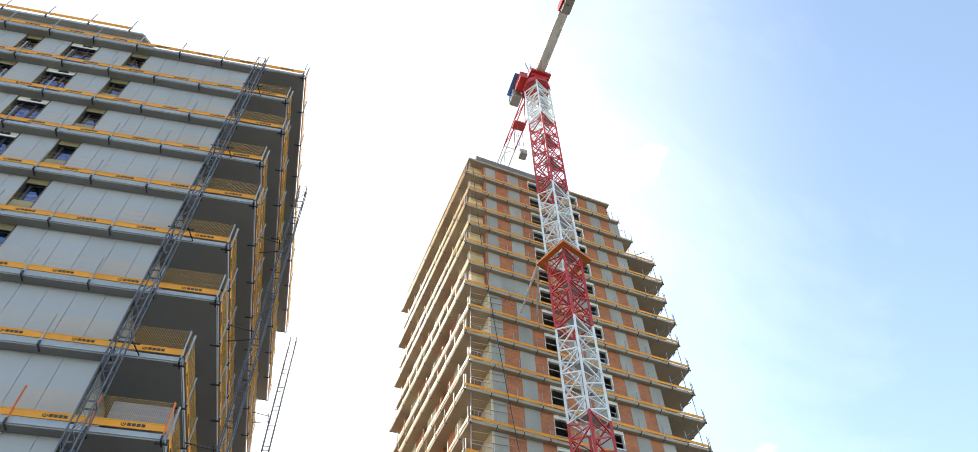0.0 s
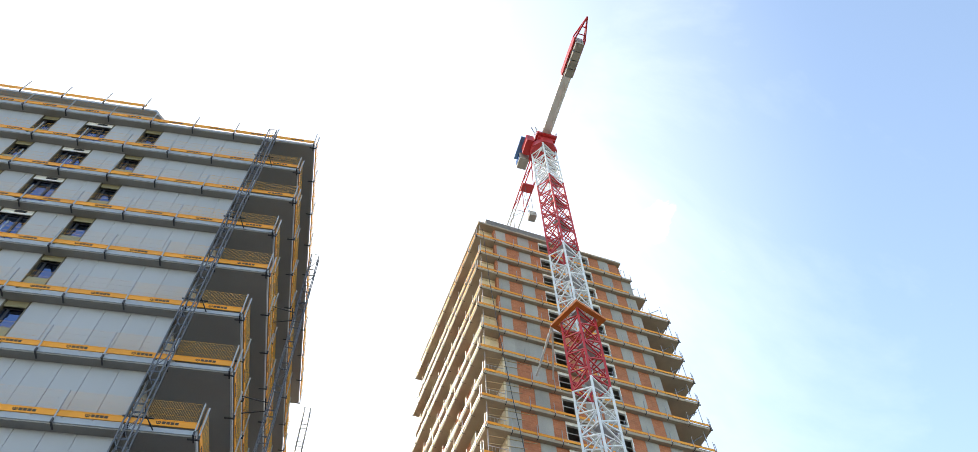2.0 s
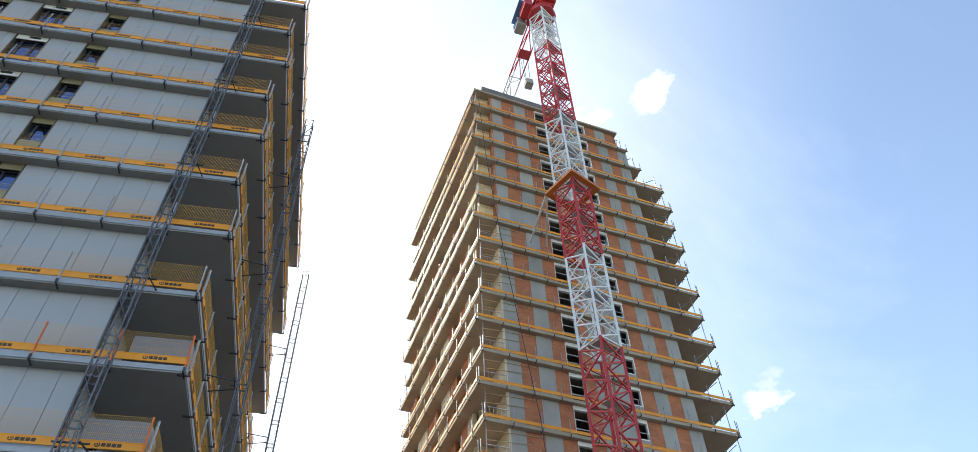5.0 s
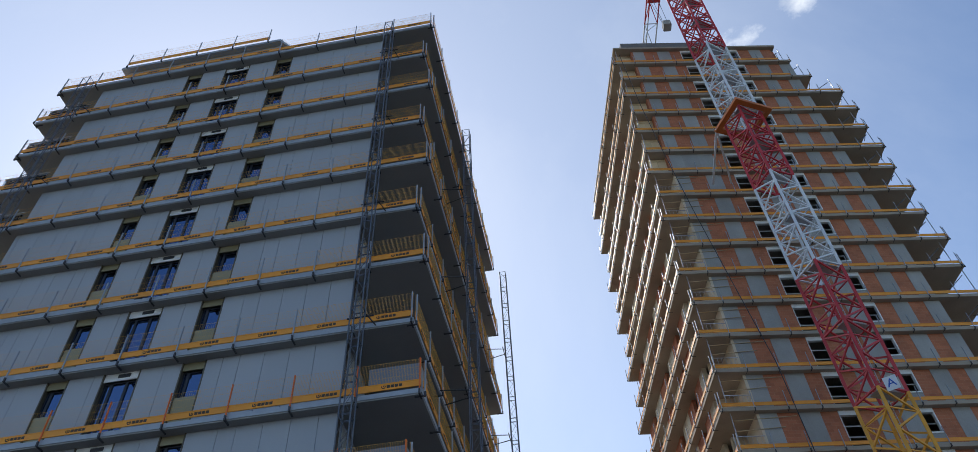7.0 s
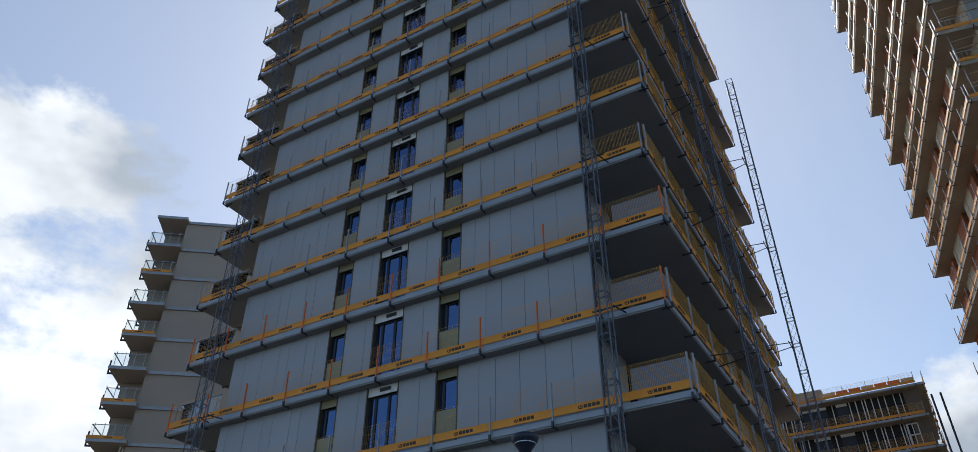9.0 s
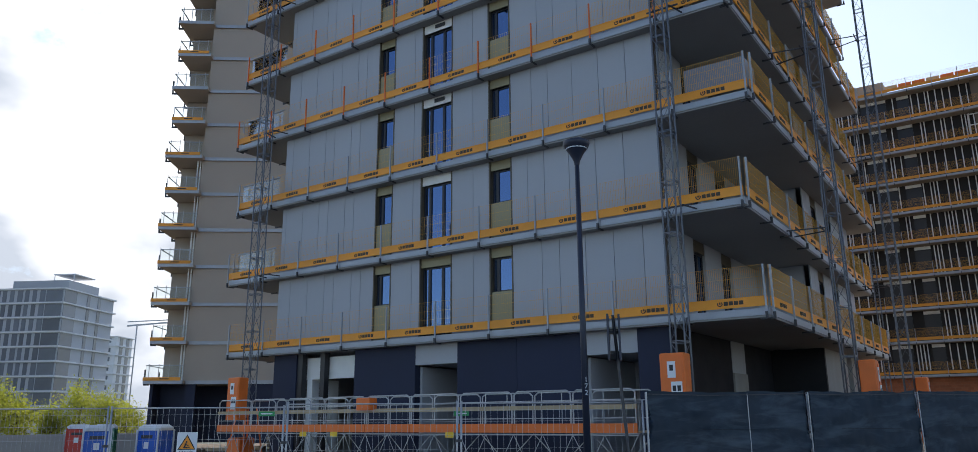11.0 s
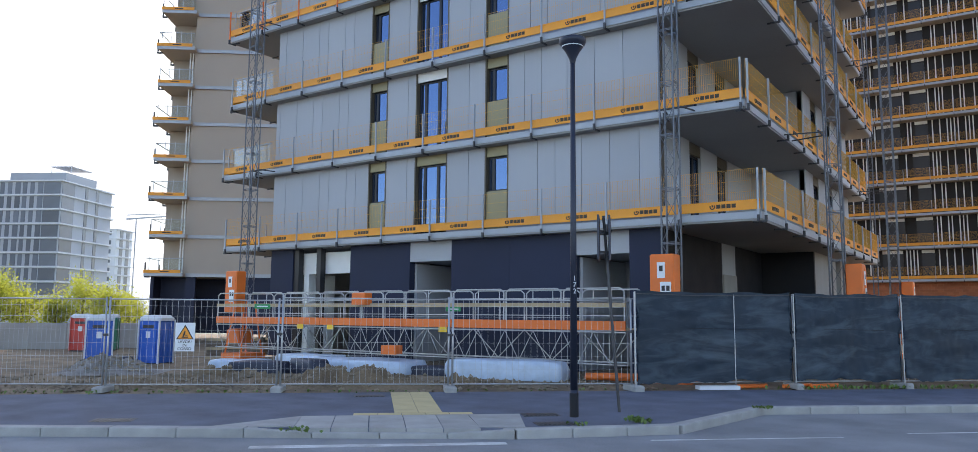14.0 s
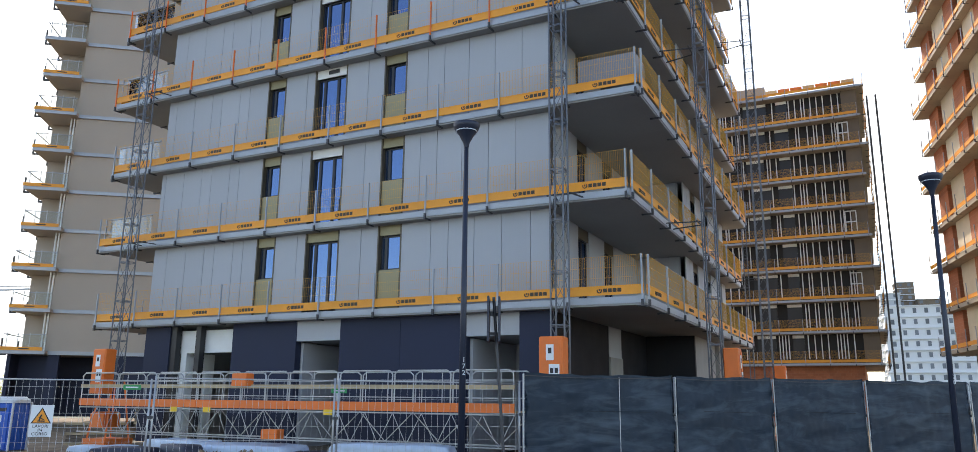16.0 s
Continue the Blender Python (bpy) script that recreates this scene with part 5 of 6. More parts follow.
part("trolley", Geo().box(-6.9, -5.7, -0.8, 0.8, 92.5, 92.8), M_RED, crane, "red trolley", (0, 0, 0), JY)
part("hoist_rope", Geo().bar((-6.6, -0.5, 92.3), (-6.2, -0.3, 85.6), 0.03).bar((-5.8, -0.5, 92.3), (-6.0, -0.3, 85.6), 0.03).bar((-6.6, 0.5, 92.3), (-6.2, 0.3, 85.6), 0.03), M_DSTEEL, crane, "thin steel ropes", (0, 0, 0), JY)
part("hook_block", Geo().bevbox(-6.6, -5.6, -0.45, 0.45, 84.5, 85.5, 0.1), M_CONC, crane, "grey hook block", (0, 0, 0), JY)
ap = part("crane_plate", Geo().box(-0.36, 0.36, -0.03, 0.0, 26.9, 27.8), M_SIGNW, crane, "white plate with a blue letter", tuple(inv @ Vector((22.25, 18.4, 0))), -50)
plate_text("A", 0.75, (0, -0.04, 27.35), 0, mat("letter_blue", (0.02, 0.10, 0.45), 0.5, bump=0), ap)


# ---- tower with dark insulation, behind ----
CB = thing("insulated_tower", "apartment block wrapped in dark insulation with pale battens and orange guards", "building", at=(-14.5, 62.5, 0), rz=0)
CZ = [5.5 + 3.15 * k for k in range(10)]
CW = 21.2
for k, z in enumerate(CZ):
    part("slab", Geo().box(0.0, CW - (0.0 if k % 2 else 0.4), 0, 18, z - 0.3, z - 0.05), M_CONC2, CB, "concrete floor slab")
    part("edge_trim", Geo().box(0.0, CW - (0.0 if k % 2 else 0.4), -0.03, 0.0, z - 0.26, z - 0.06), M_FASCIA, CB, "pale slab edge")
    edge_guard((0.2, -0.03, z), 0, 9, "orange edge guard on the insulated block", "edge guards of the insulated block", letters=False, dense="all", base=pose(-14.5, 62.5, 0))
    edge_guard((CW, 0.0, z), 90, 7, "orange edge guard on the insulated block", "edge guards of the insulated block", letters=False, base=pose(-14.5, 62.5, 0))
    if k == len(CZ) - 1:
        continue
    z0, z1 = z - 0.05, CZ[k + 1] - 0.3
    part("insulation", Geo().box(1.0, 19.1, 1.25, 1.5, z0, z1), M_BLACK, CB, "black insulation sheet")
    boxes("side_net", ((19.1, 20.6, 0.7, 0.95, z0, z1), (20.4, 20.6, 0.95, 17, z0, z1)), M_NETB, CB, "brown covered bay")
    part("brick_end", Geo().box(0.2, 1.0, 1.2, 1.5, z0, z1), M_BRICK, CB, "red brick end")
    rc = random.Random(31 + k)
    x = 1.2
    wins = [(9.2 + 0.5 * (k % 2), 11.0 + 0.3 * (k % 3)), (12.6 - 0.3 * (k % 2), 13.7)]
    while x < 18.9:
        if not any(a - 0.15 < x < b + 0.05 for a, b in wins):
            part("batten", shared(("batten", k % 2), lambda: Geo().box(0, 0.10, 0, 0.09, 0.02 if k % 2 else 0.45, z1 - z0 - 0.02).mesh("batten", M_WHITE)), None, CB, "", (x, 1.15, z0))
        x += rc.choice((0.3, 0.3, 0.62, 0.62, 0.85))
    for a, b in wins:
        part("window_opening", Geo().box(a, b, 1.19, 1.245, z0 + 0.05, z1 - 0.35), M_FRAME, CB, "dark window opening")
        part("shutter_box", Geo().box(a, b, 1.10, 1.19, z1 - 0.35, z1 - 0.05), M_WHITE, CB, "pale shutter box")
    if k in (2, 4, 7):
        g = Geo()
        for i in range(3):
            g.box(18.45 + i * 0.5, 18.55 + i * 0.5, 0.55, 0.65, z0 + 0.3, z1 - 0.3)
        g.box(18.45, 19.55, 0.55, 0.65, z0 + 1.4, z0 + 1.5).box(18.45, 19.55, 0.55, 0.65, z1 - 0.4, z1 - 0.3)
        part("window_frame", g, M_WHITE, CB, "white frames leaning in the bay")
part("ground_wall", Geo().box(0.3, 19.0, 1.2, 17, 0, CZ[0] - 0.3), M_BRICK, CB, "red brick ground floor")
part("roof_hut", Geo().box(3.0, 11.5, 2.0, 10, CZ[-1] - 0.05, CZ[-1] + 2.0), M_BEIGE, CB, "pale roof hut")
for i in range(7):
    part("roof_board", Geo().box(11.8 + i * 1.25, 12.95 + i * 1.25, 0.3, 0.35, CZ[-1] + 0.35, CZ[-1] + 0.75), M_HOIST if i % 3 else M_PLY, CB, "orange board stacked along the roof edge")
for x in (20.9, 21.7):
    solid("scaffold_pole", Geo().bar((0, 0, 0), (0, 0, 32.0), 0.10, 6), M_DSTEEL, "tall dark lattice pole beside the block", "pole", "tall poles", at=(-14.5 + x + 0.6, 61.5, 0))
hoist_mast(-5.6, 60.6, 1.0, 33.0, box=False, label="grey lattice hoist mast at the insulated block")

# ---- beige block with balconies ----
DB = thing("beige_block", "beige rendered apartment block with white slab edges and corner balconies", "building", at=(-50.7, 17.0, 0), rz=38)
DZ = [4.9 + 3.15 * k for k in range(14)]
for k, z in enumerate(DZ):
    o = 0.0 if k % 2 else 0.25
    part("slab", Geo().prism([(-2.6 - o, -0.8), (0.2, -0.8), (0.2, -0.12), (16.0, -0.12), (16.0, 18), (-2.6 - o, 18)], z - 0.26, z - 0.02), M_BEIGE, DB, "beige rendered slab")
    boxes("slab_edge", ((-2.63 - o, 0.2, -0.83, -0.8, z - 0.28, z), (0.2, 16.0, -0.15, -0.12, z - 0.28, z)), M_FASCIA, DB, "pale slab edge")
    if k == len(DZ) - 1:
        continue
    z0, z1 = z, DZ[k + 1] - 0.28
    boxes("wall", ((0, 15.8, 0, 0.3, z0, z1), (0, 0.3, 0.3, 2.2, z0, z1), (0.3, 15.8, 17.5, 17.8, z0, z1), (-2.45, 0.3, 2.2, 2.4, z0, z1), (-2.45, -2.25, 2.4, 17.8, z0, z1)), M_BEIGE, DB, "beige rendered wall")
    part("balcony_door", Geo().box(-0.04, 0.0, 0.9, 1.8, z0, z1 - 0.3), M_FRAME, DB, "dark balcony door")
    if k < 6:
        boxes("column", ((-0.45, -0.36, 0.1, 0.2, z0, z1), (-0.22, -0.13, 0.1, 0.2, z0, z1)), M_WHITE, DB, "pale slim post")
    for q in (-2.5, -1.75, -0.95, -0.15):
        part("balustrade_post", shared("bpost", lambda: Geo().box(-0.02, 0.02, -0.02, 0.02, 0, 1.3).mesh("balustrade_post", M_STEEL)), None, DB, "", (q, -0.78, z0))
    part("balustrade", Geo().box(-2.5 - o, 0.1, -0.72, -0.70, z0 + 0.1, z0 + 1.15), M_BALU, DB, "glass balustrade")
    part("handrail", Geo().box(-2.52 - o, 0.12, -0.74, -0.68, z0 + 1.15, z0 + 1.2).box(-2.53 - o, -2.45 - o, -0.7, 17.5, z0 + 1.15, z0 + 1.2), M_FASCIA, DB, "pale handrail")
    if k in (0, 1, 2, 3, 4, 5, 7, 9, 11) or k == 6:
        part("toe_board", Geo().box(-2.65 - o, 0.0, -0.86, -0.81, z - 0.02, z + 0.24), M_ORANGE, DB, "orange toe board")
        part("lettering", Geo().box(-1.6, -0.9, -0.868, -0.861, z + 0.07, z + 0.15), M_INK, DB, "plain dark mark")
    for j in range(3):
        part("bracket", shared("dclamp", lambda: Geo().box(-0.35, 0.1, -0.06, 0.06, -0.36, -0.22).box(-0.35, -0.25, -0.06, 0.06, -0.36, 0.9).mesh("bracket", M_DSTEEL)), None, DB, "", (-2.6 - o, 0.2 + j * 3.2, z))
part("ground_wall", Geo().box(0.2, 1.0, -0.05, 0.3, 0, DZ[0] - 0.28).box(3.8, 15.8, 0.0, 0.3, 0, DZ[0] - 0.28).box(-2.4, -0.2, 5, 5.3, 0, DZ[0] - 0.28), M_CHAR, DB, "charcoal ground floor")
boxes("ground_wall", ((-2.3, 0.2, 1.3, 1.6, -1.0, DZ[0] - 0.28), (-2.45, -2.2, -0.4, 1.3, -1.0, DZ[0] - 0.28)), M_CHAR, DB, "charcoal ground floor")
part("ground_core", Geo().box(-0.5, 15.0, 4.0, 17.0, 0, DZ[0] - 0.28), M_CHAR, DB, "dark recessed ground floor")
part("roof_box", Geo().prism([(4.0, 3.0), (14, 1.0), (14, 16), (4.0, 16)], DZ[-1], DZ[-1] + 1.2), M_FAR, DB, "grey raised roof")


# ---- far buildings ----
def far_block(name, at, rz, w, dep, floors, fh, z0, label, wall, strips, side_strips, glassy=True, hut=True):
    t = thing(name, label, "building", at=at, rz=rz)
    H = z0 + floors * fh
    part("wall", Geo().box(0, w, 0, dep, 0, H), wall, t, "plain rendered wall")
    for k in range(floors + 1):
        z = z0 + k * fh
        part("slab_edge", Geo().box(-0.5, w + 0.5, -0.5, dep + 0.5, z - 0.3, z), M_FARWHITE, t, "pale slab edge")
    for k in range(floors):
        z = z0 + k * fh
        for a, b in strips:
            part("window", shared(("fw", round(b - a, 2), fh, hut), lambda: Geo().box(0, b - a, -0.08, 0.1, 0.15 if hut else 0.9, fh - (0.45 if hut else 0.8)).mesh("window", M_FARW)), None, t, "", (a, 0, z))
        for a, b in side_strips:
            part("window", shared(("fs", round(b - a, 2), fh), lambda: Geo().box(-0.1, 0.08, 0, b - a, 0.15, fh - 0.45).mesh("window", M_FARW)), None, t, "", (w, a, z))
    if hut:
        part("roof_hut", Geo().box(w * 0.35, w * 0.95, dep * 0.15, dep * 0.75, H, H + 2.2), wall, t, "raised roof storey")
        part("roof_frame", Geo().box(w * 0.75, w * 0.98, dep * 0.2, dep * 0.6, H + 3.6, H + 3.8).bar((w * 0.76, dep * 0.2, H + 2), (w * 0.76, dep * 0.2, H + 3.6), 0.1).bar((w * 0.97, dep * 0.2, H + 2), (w * 0.97, dep * 0.2, H + 3.6), 0.1), M_FARWHITE, t, "pale roof frame")
    return t


es = [(0.8 + i * 1.75, 1.75 + i * 1.75 + (0.25 if i % 3 == 0 else 0)) for i in range(10)] + [(18.0, 21.8)]
far_block("far_block", (-184.8, 53.0, -1), 29.0, 22.0, 19.0, 9, 3.15, 3.0, "grey far apartment block with white slab lines", M_FAR, es, [(0.3, 4.6), (8.5, 9.6), (12.6, 13.7)])
far_block("far_block", (-255, 118, 0), 30.0, 10.0, 10.0, 9, 3.1, 2.0, "pale distant apartment block", M_FARWHITE, [(1 + i * 3, 2.2 + i * 3) for i in range(3)], [(2, 4), (6, 8)], hut=False)
far_block("far_block", (-225, 32, 0), 60.0, 22.0, 14.0, 2, 3.2, 4.5, "low pale distant building", M_FARWHITE, [], [], hut=False)
far_block("far_block", (8.6, 228, 0), 2.0, 30.0, 14.0, 8, 3.1, 4.0, "white distant apartment block with small windows", M_FARWHITE, [(1.5 + i * 2.9, 2.4 + i * 2.9) for i in range(10)], [], hut=False)
for x, y, w, h in ((10.0, 420, 9, 60), (18.0, 428, 8, 66), (26.5, 424, 11, 56)):
    t = far_block("far_tower", (x, y, 0), 8.0, w, 12, int(h / 3.2) - 1, 3.2, 2.0, "brownish grey distant tower block", M_NETB if x > 10 else M_FAR, [(1, 2.5), (w - 3, w - 1.5)], [], hut=False)
far_block("far_tower", (-178, 16, 0), 60.0, 14, 14, 15, 3.1, 2.0, "grey distant tower with balconies", M_FAR, [(1, 3), (5, 7), (9, 11)], [], hut=False)


# ---- portable toilets ----
def toilet(x, y, rz, body, label, door=None):
    t = thing("portable_toilet", label, "portable toilet", "portable toilets", at=(x, y, -0.73), rz=rz)
    w = part("body", Geo().bevbox(-0.55, 0.55, -0.55, 0.55, 0.08, 2.05, 0.04), body, t, "ribbed plastic walls")
    for k in range(5):
        x0 = -0.42 + k * 0.21
        part("rib", Geo().box(x0 - 0.02, x0 + 0.02, 0.55, 0.57, 0.2, 1.95), body, w)
        part("rib", Geo().box(0.55, 0.57, x0 - 0.02, x0 + 0.02, 0.2, 1.95), body, w)
        part("rib", Geo().box(-0.57, -0.55, x0 - 0.02, x0 + 0.02, 0.2, 1.95), body, w)
    for sx, sy in ((-1, -1), (1, -1), (1, 1), (-1, 1)):
        part("corner_post", Geo().box(sx * 0.56 - 0.035, sx * 0.56 + 0.035, sy * 0.56 - 0.035, sy * 0.56 + 0.035, 0.05, 2.1), M_LGREY if body is M_BLUE else body, t, "pale corner post")
    d = part("door", Geo().bevbox(-0.42, 0.42, -0.60, -0.55, 0.15, 1.98, 0.01), door or body, t)
    part("vent", Geo().box(-0.30, 0.30, -0.612, -0.60, 1.70, 1.85), M_DSTEEL, d)
    part("label", Geo().box(-0.12, 0.12, -0.612, -0.60, 1.25, 1.55), M_SIGNW, d, "white notice")
    part("roof", Geo().bevbox(-0.60, 0.60, -0.60, 0.60, 2.05, 2.32, 0.14), M_LGREY, t, "pale domed roof")
    part("skid", Geo().box(-0.56, 0.56, -0.5, -0.38, -0.03, 0.08).box(-0.56, 0.56, 0.38, 0.5, -0.03, 0.08), M_DSTEEL, t)
    return t


toilet(-29.7, -1.4, 62, M_BLUE, "blue portable toilet with a pale roof on bare soil")
toilet(-28.6, 0.8, 20, M_BLUE, "blue portable toilet beside rubble")
toilet(-32.0, -6.7, 40, M_TEAL, "teal portable toilet with a pale roof")
M_REDP = mat("red_plastic", (0.55, 0.045, 0.03), 0.45)
M_GRNP = mat("green_plastic", (0.015, 0.16, 0.09), 0.45)
toilet(-43.0, 4.9, 50, M_REDP, "red portable cabin with a domed roof")
toilet(-43.2, 6.7, 50, M_GRNP, "green portable cabin with a domed roof")
solid("water_tank", Geo().bevbox(-0.5, 0.5, -0.5, 0.5, -0.8, 0.25, 0.05), M_CONC, "grey cubic tank beside weeds", "tank", at=(-26.6, -8.2, 0), rz=30)


# ---- wrapped pallets and loose material ----
def wrapped(x, y, rz, l, w, h, label):
    g = Geo()
    n, m = 22, 10
    rr = random.Random(int(x * 10) + 500)
    ring = []
    prof = [(1.0, 0.0), (1.02, h * 0.3), (1.0, h * 0.8), (0.96, h), (0.5, h + 0.02), (0.0, h + 0.03)]
    k = 36
    for f, z in prof:
        for i in range(k):
            a = 2 * math.pi * i / k
            c, s = math.cos(a), math.sin(a)
            sx = math.copysign(abs(c) ** 0.25, c) * l / 2 * f
            sy = math.copysign(abs(s) ** 0.25, s) * w / 2 * f
            j = 0.05 * noise.noise(Vector((sx * 2 + x, sy * 2, z * 4)))
            g.v.append((sx + j, sy + j, max(0.0, z + (j if z > 0 else 0))))
    for r in range(len(prof) - 1):
        for i in range(k):
            g.f.append((r * k + i, r * k + (i + 1) % k, (r + 1) * k + (i + 1) % k, (r + 1) * k + i))
    ob = new("wrapped_pallet", g.mesh("wrapped_pallet", M_WRAP, True))
    ob.matrix_basis = pose(x, y, -0.02, 0, 0, rz)
    return tagged(ob, label, "wrapped goods", "wrapped goods")


wrapped(-10.9, -3.6, 5, 3.8, 1.5, 0.38, "pale plastic wrapped insulation boards on soil")
wrapped(-14.0, -2.9, -8, 2.6, 1.2, 0.38, "pale plastic wrapped goods on soil")
wrapped(-6.2, -2.95, 12, 3.4, 0.9, 0.5, "long pale plastic wrapped bundle")
wrapped(-14.6, -5.2, 25, 1.8, 1.0, 0.28, "crumpled pale plastic sheet")
M_TARP = mat("dark_tarp", (0.018, 0.024, 0.045), 0.5, vary=0.3, scale=2.0, grain=6, bump=1.0)
for x, y, rz, l, w, h in ((-12.9, -5.9, 20, 1.7, 0.7, 0.32), (-11.6, -5.2, -10, 1.3, 0.6, 0.4), (-18.5, -7.0, 30, 0.9, 0.45, 0.3), (-8.4, -3.3, 15, 1.4, 0.5, 0.25)):
    t = wrapped(x, y, rz, l, w, h, "dark crumpled tarpaulin bundle on soil")
    t.name = "tarpaulin"
    t.data.materials.clear()
    t.data.materials.append(M_TARP)
    tagged(t, "dark crumpled tarpaulin bundle on soil", "tarpaulin", "tarpaulins")
for x, y, z in ((-11.9, -4.4, 0.0), (-9.9, -3.5, 0.54)):
    b = thing("brick_stack", "small stack of orange hollow bricks", "bricks", "brick stacks", at=(x, y, z), rz=15)
    for i in range(2):
        for j in range(2):
            part("brick", shared("brick", lambda: Geo().bevbox(-0.24, 0.24, -0.11, 0.11, 0, 0.13, 0.008).mesh("brick", M_HOIST)), None, b, "", (0, -0.12 + j * 0.24, i * 0.13))
for x, y in ((-3.7, -2.0), (-3.1, -1.8)):
    solid("orange_pipe", Geo().bar((-0.5, 0, 0.10), (0.5, 0, 0.12), 0.10, 12), M_HOIST, "short orange drain pipe lying on soil", "pipe", "orange pipes", at=(x, y, 0), rz=20)
for s in (11.2, 12.4, 13.1):
    solid("orange_pipe", Geo().bar((-0.45, 0, 0.05), (0.45, 0.1, 0.05), 0.05, 10), M_HOIST, "orange drain pipe lying under the fence", "pipe", "orange pipes", at=st(s, -0.1), rz=SYAW + 8)
solid("pale_board", Geo().box(-0.5, 0.5, -0.15, 0.15, 0.0, 0.09), M_LGREY, "pale board lying by the fence", "board", at=st(10.2, 0.1, 0.0), rz=SYAW)

for x, y, rz, n, l in ((-27.5, 4.4, 20, 7, 2.4), (-24.2, 2.5, 35, 5, 2.0), (-24.4, 5.6, 10, 9, 2.6)):
    z = soil_h((Vector((x, y, 0)) - SO).dot(SU), (Vector((x, y, 0)) - SO).dot(SN)) - 0.03
    t = thing("panel_stack", "stack of dark formwork panels on bare soil", "panel stack", "panel stacks", at=(x, y, z), rz=rz)
    for k in range(n):
        part("panel", Geo().box(-l / 2 + 0.03 * (k % 3), l / 2 + 0.02 * (k % 2), -0.6, 0.6, k * 0.15, k * 0.15 + 0.12), M_NETB if k % 3 else M_WOOD, t)

# concrete boundary wall at the back of the site
bw = thing("boundary_wall", "low grey concrete boundary wall of the site", "wall", at=(-53.0, -6.0, -0.78), rz=64)
for i in range(8):
    part("wall_unit", shared("wunit", lambda: Geo().bevbox(0.003, 2.237, -0.12, 0.12, -0.05, 1.75, 0.02).mesh("wall_unit", M_CONC)), None, bw, "", (i * 2.24, 0, 0))
gf2 = thing("timber_barrier", "rough timber barrier beside the site", "barrier", at=(-51.0, 1.2, -0.73), rz=64)
part("rail", Geo().box(0, 7, -0.04, 0.04, 1.15, 1.3), M_WOOD, gf2)
for i in range(6):
    part("post", shared("tpost", lambda: Geo().box(-0.05, 0.05, -0.05, 0.05, -0.05, 1.35).mesh("post", M_WOOD)), None, gf2, "", (0.1 + i * 1.36, 0, 0))


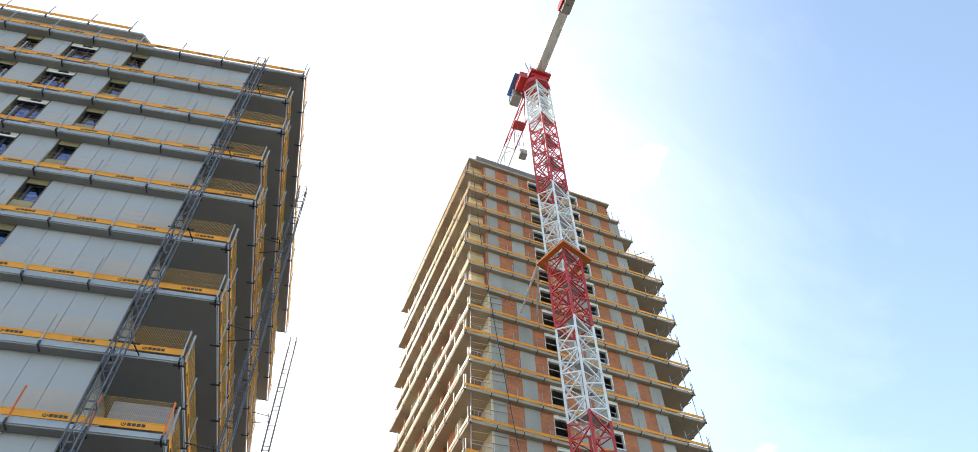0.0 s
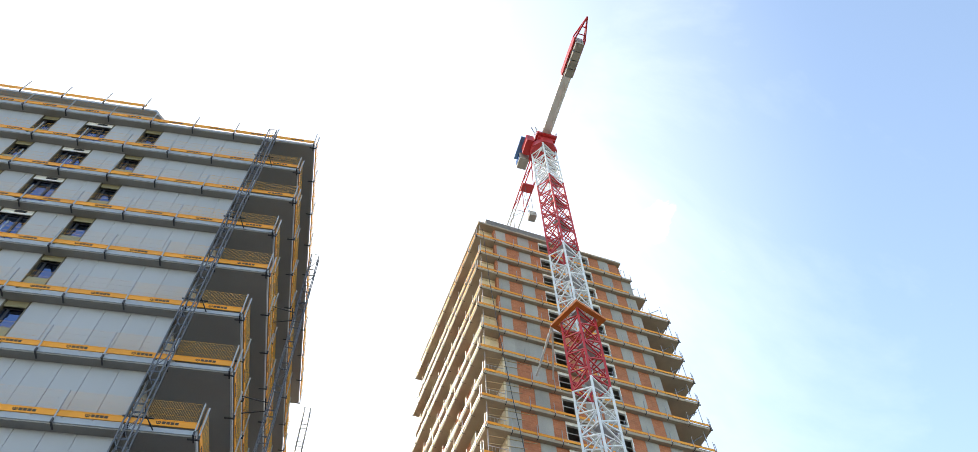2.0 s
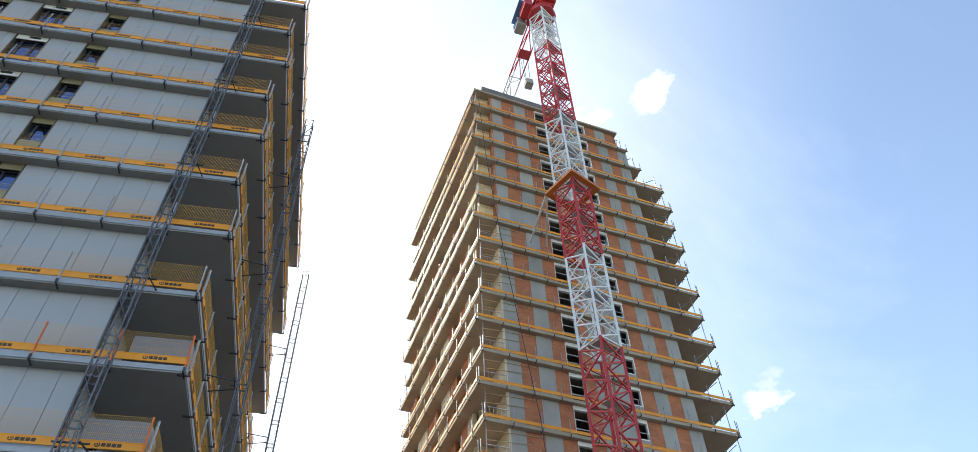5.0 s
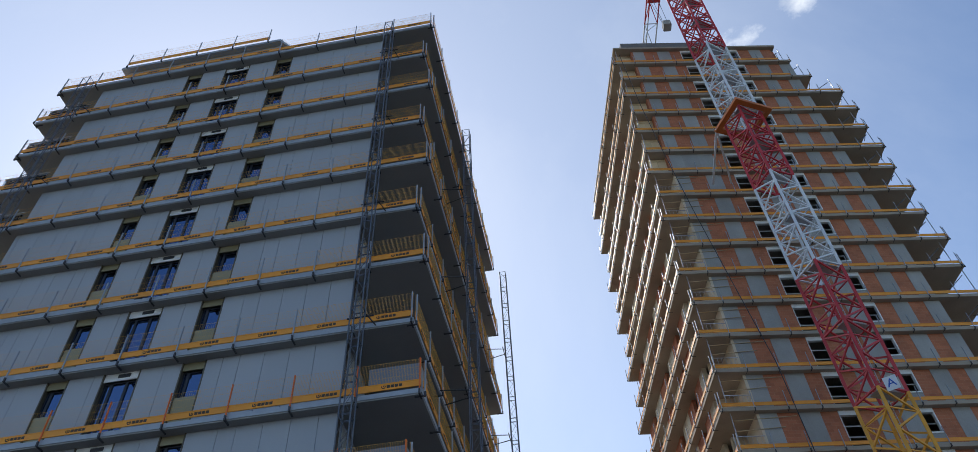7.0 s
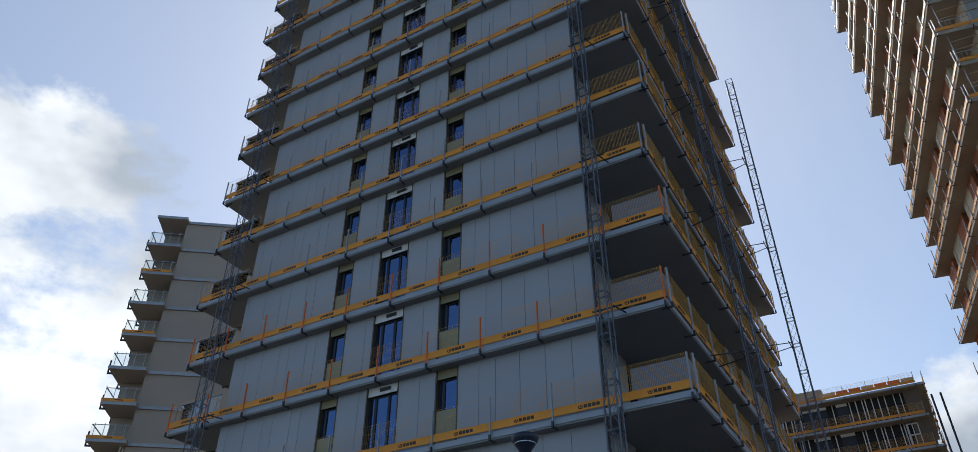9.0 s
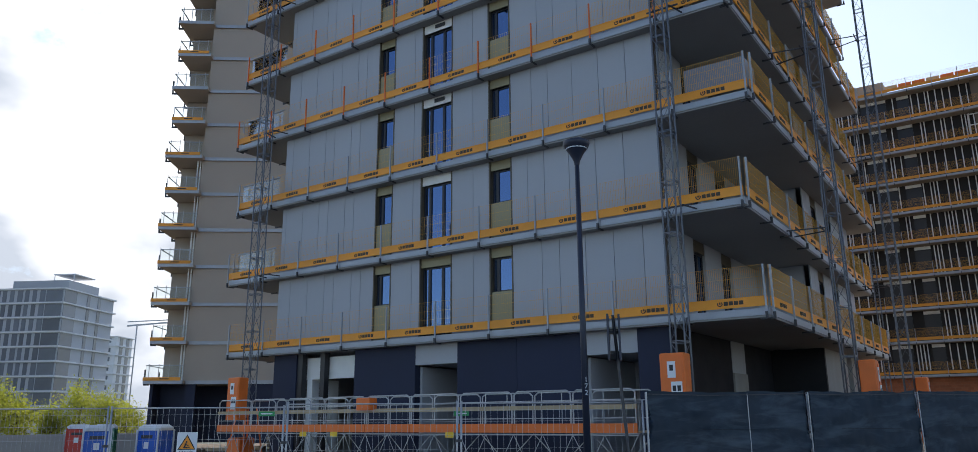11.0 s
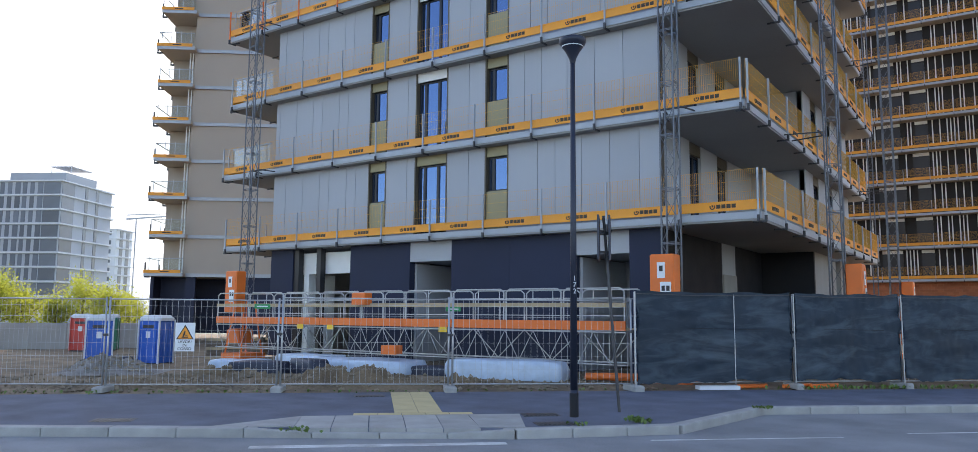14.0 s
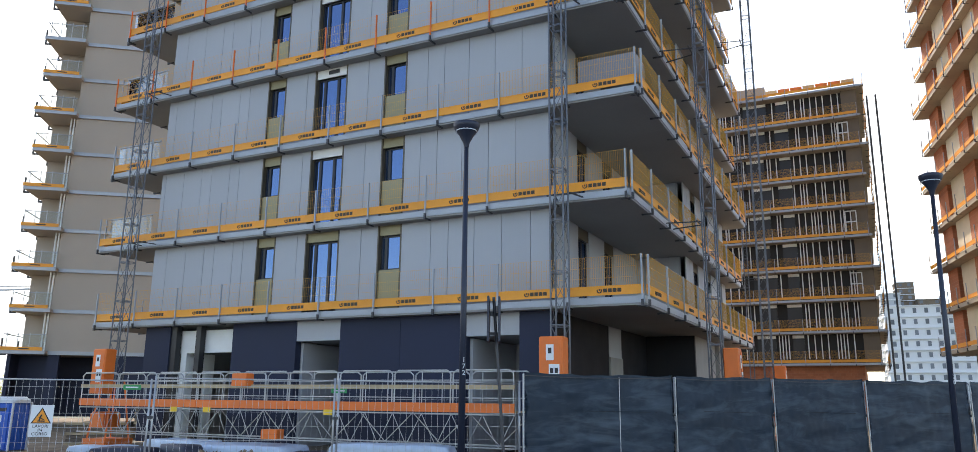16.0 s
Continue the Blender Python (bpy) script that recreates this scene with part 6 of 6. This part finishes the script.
# ---- trees in front of the far block ----
def tree(x, y, h, r, seed, label):
    t = thing("tree", label, "tree", "young trees", at=(x, y, -0.72))
    rr = random.Random(seed)
    g = Geo()
    g.bar((0, 0, -0.1), (0.1, 0.05, h * 0.35), 0.14, 8, 0.10).bar((0.1, 0.05, h * 0.35), (0.0, 0.1, h * 0.8), 0.10, 8, 0.03)
    limbs = []
    for k in range(11):
        a = k * 2.4 + rr.random()
        z0 = h * (0.28 + 0.045 * k)
        l = r * rr.uniform(0.6, 1.0) * (1.1 - 0.05 * k)
        tip = (math.cos(a) * l, math.sin(a) * l, z0 + l * rr.uniform(0.35, 0.8))
        limbs.append(((0.05, 0.05, z0), tip))
        g.bar((0.05, 0.05, z0), tip, 0.05, 5, 0.012)
    limbs.append(((0, 0.1, h * 0.5), (0, 0.1, h * 0.95)))
    part("trunk", g, M_BARK, t, "brown trunk and limbs")
    c = Geo()
    for (p, q) in limbs:
        p, q = Vector(p), Vector(q)
        for _ in range(300):
            f = rr.uniform(0.25, 1.08)
            o = p.lerp(q, f) + Vector((rr.gauss(0, 1), rr.gauss(0, 1), rr.gauss(0, 0.8))) * (0.20 * r * (0.5 + 0.5 * f))
            s = rr.uniform(0.07, 0.14)
            a, b = Vector((rr.gauss(0, 1), rr.gauss(0, 1), rr.gauss(0, 1))).normalized(), Vector((rr.gauss(0, 1), rr.gauss(0, 1), rr.gauss(0, 1))).normalized()
            c.quad(o - a * s, o + b * s * 0.6, o + a * s, o - b * s * 0.6)
    part("crown", c, M_LEAF, t, "fresh yellow green leaves")
    return t


for i, (az, dist, h, r) in enumerate(((70.2, 50, 3.6, 1.9), (68.2, 52, 3.2, 1.6), (66.6, 56, 4.8, 2.3), (65.4, 58, 3.6, 2.0), (63.5, 60, 3.2, 1.6), (62.0, 62, 5.0, 2.6), (60.4, 60, 4.0, 2.2), (59.2, 66, 3.4, 1.9), (71.8, 48, 3.5, 1.8))):
    a = radians(az)
    dist += 15
    tree(5.4 - math.sin(a) * dist, -21 + math.cos(a) * dist, h * 1.05 + 0.6, r * 1.05, 40 + i, "young tree with fresh yellow green leaves")
tree(0.2, 132, 4.0, 2.2, 77, "small green tree in front of the white block")


# ---- a far crane on the skyline, and a loose cable on the brick tower ----
fc = thing("far_crane", "small distant tower crane on the skyline", "crane", at=(-205.0, 105.0, 0))
part("mast", Geo().bar((0, 0, -1), (0, 0, 29), 0.22), M_FASCIA, fc)
part("jib", Geo().bar((-5, 0, 29), (12, 6, 29.6), 0.3).bar((-5, 0, 30.2), (12, 6, 30.2), 0.2), M_FASCIA, fc)
g = Geo()
pts = [(0.4, -0.15, 76.0), (0.9, -0.2, 66.0), (1.6, -0.2, 58.0), (2.4, -0.25, 50.0), (3.4, -0.2, 42.0), (4.4, -0.2, 34.0), (4.9, -0.2, 20.0), (5.0, -0.2, 4.0)]
for p, q in zip(pts, pts[1:]):
    g.bar(p, q, 0.035, 5)
part("hanging_cable", g, M_DSTEEL, brick, "dark hanging cable")
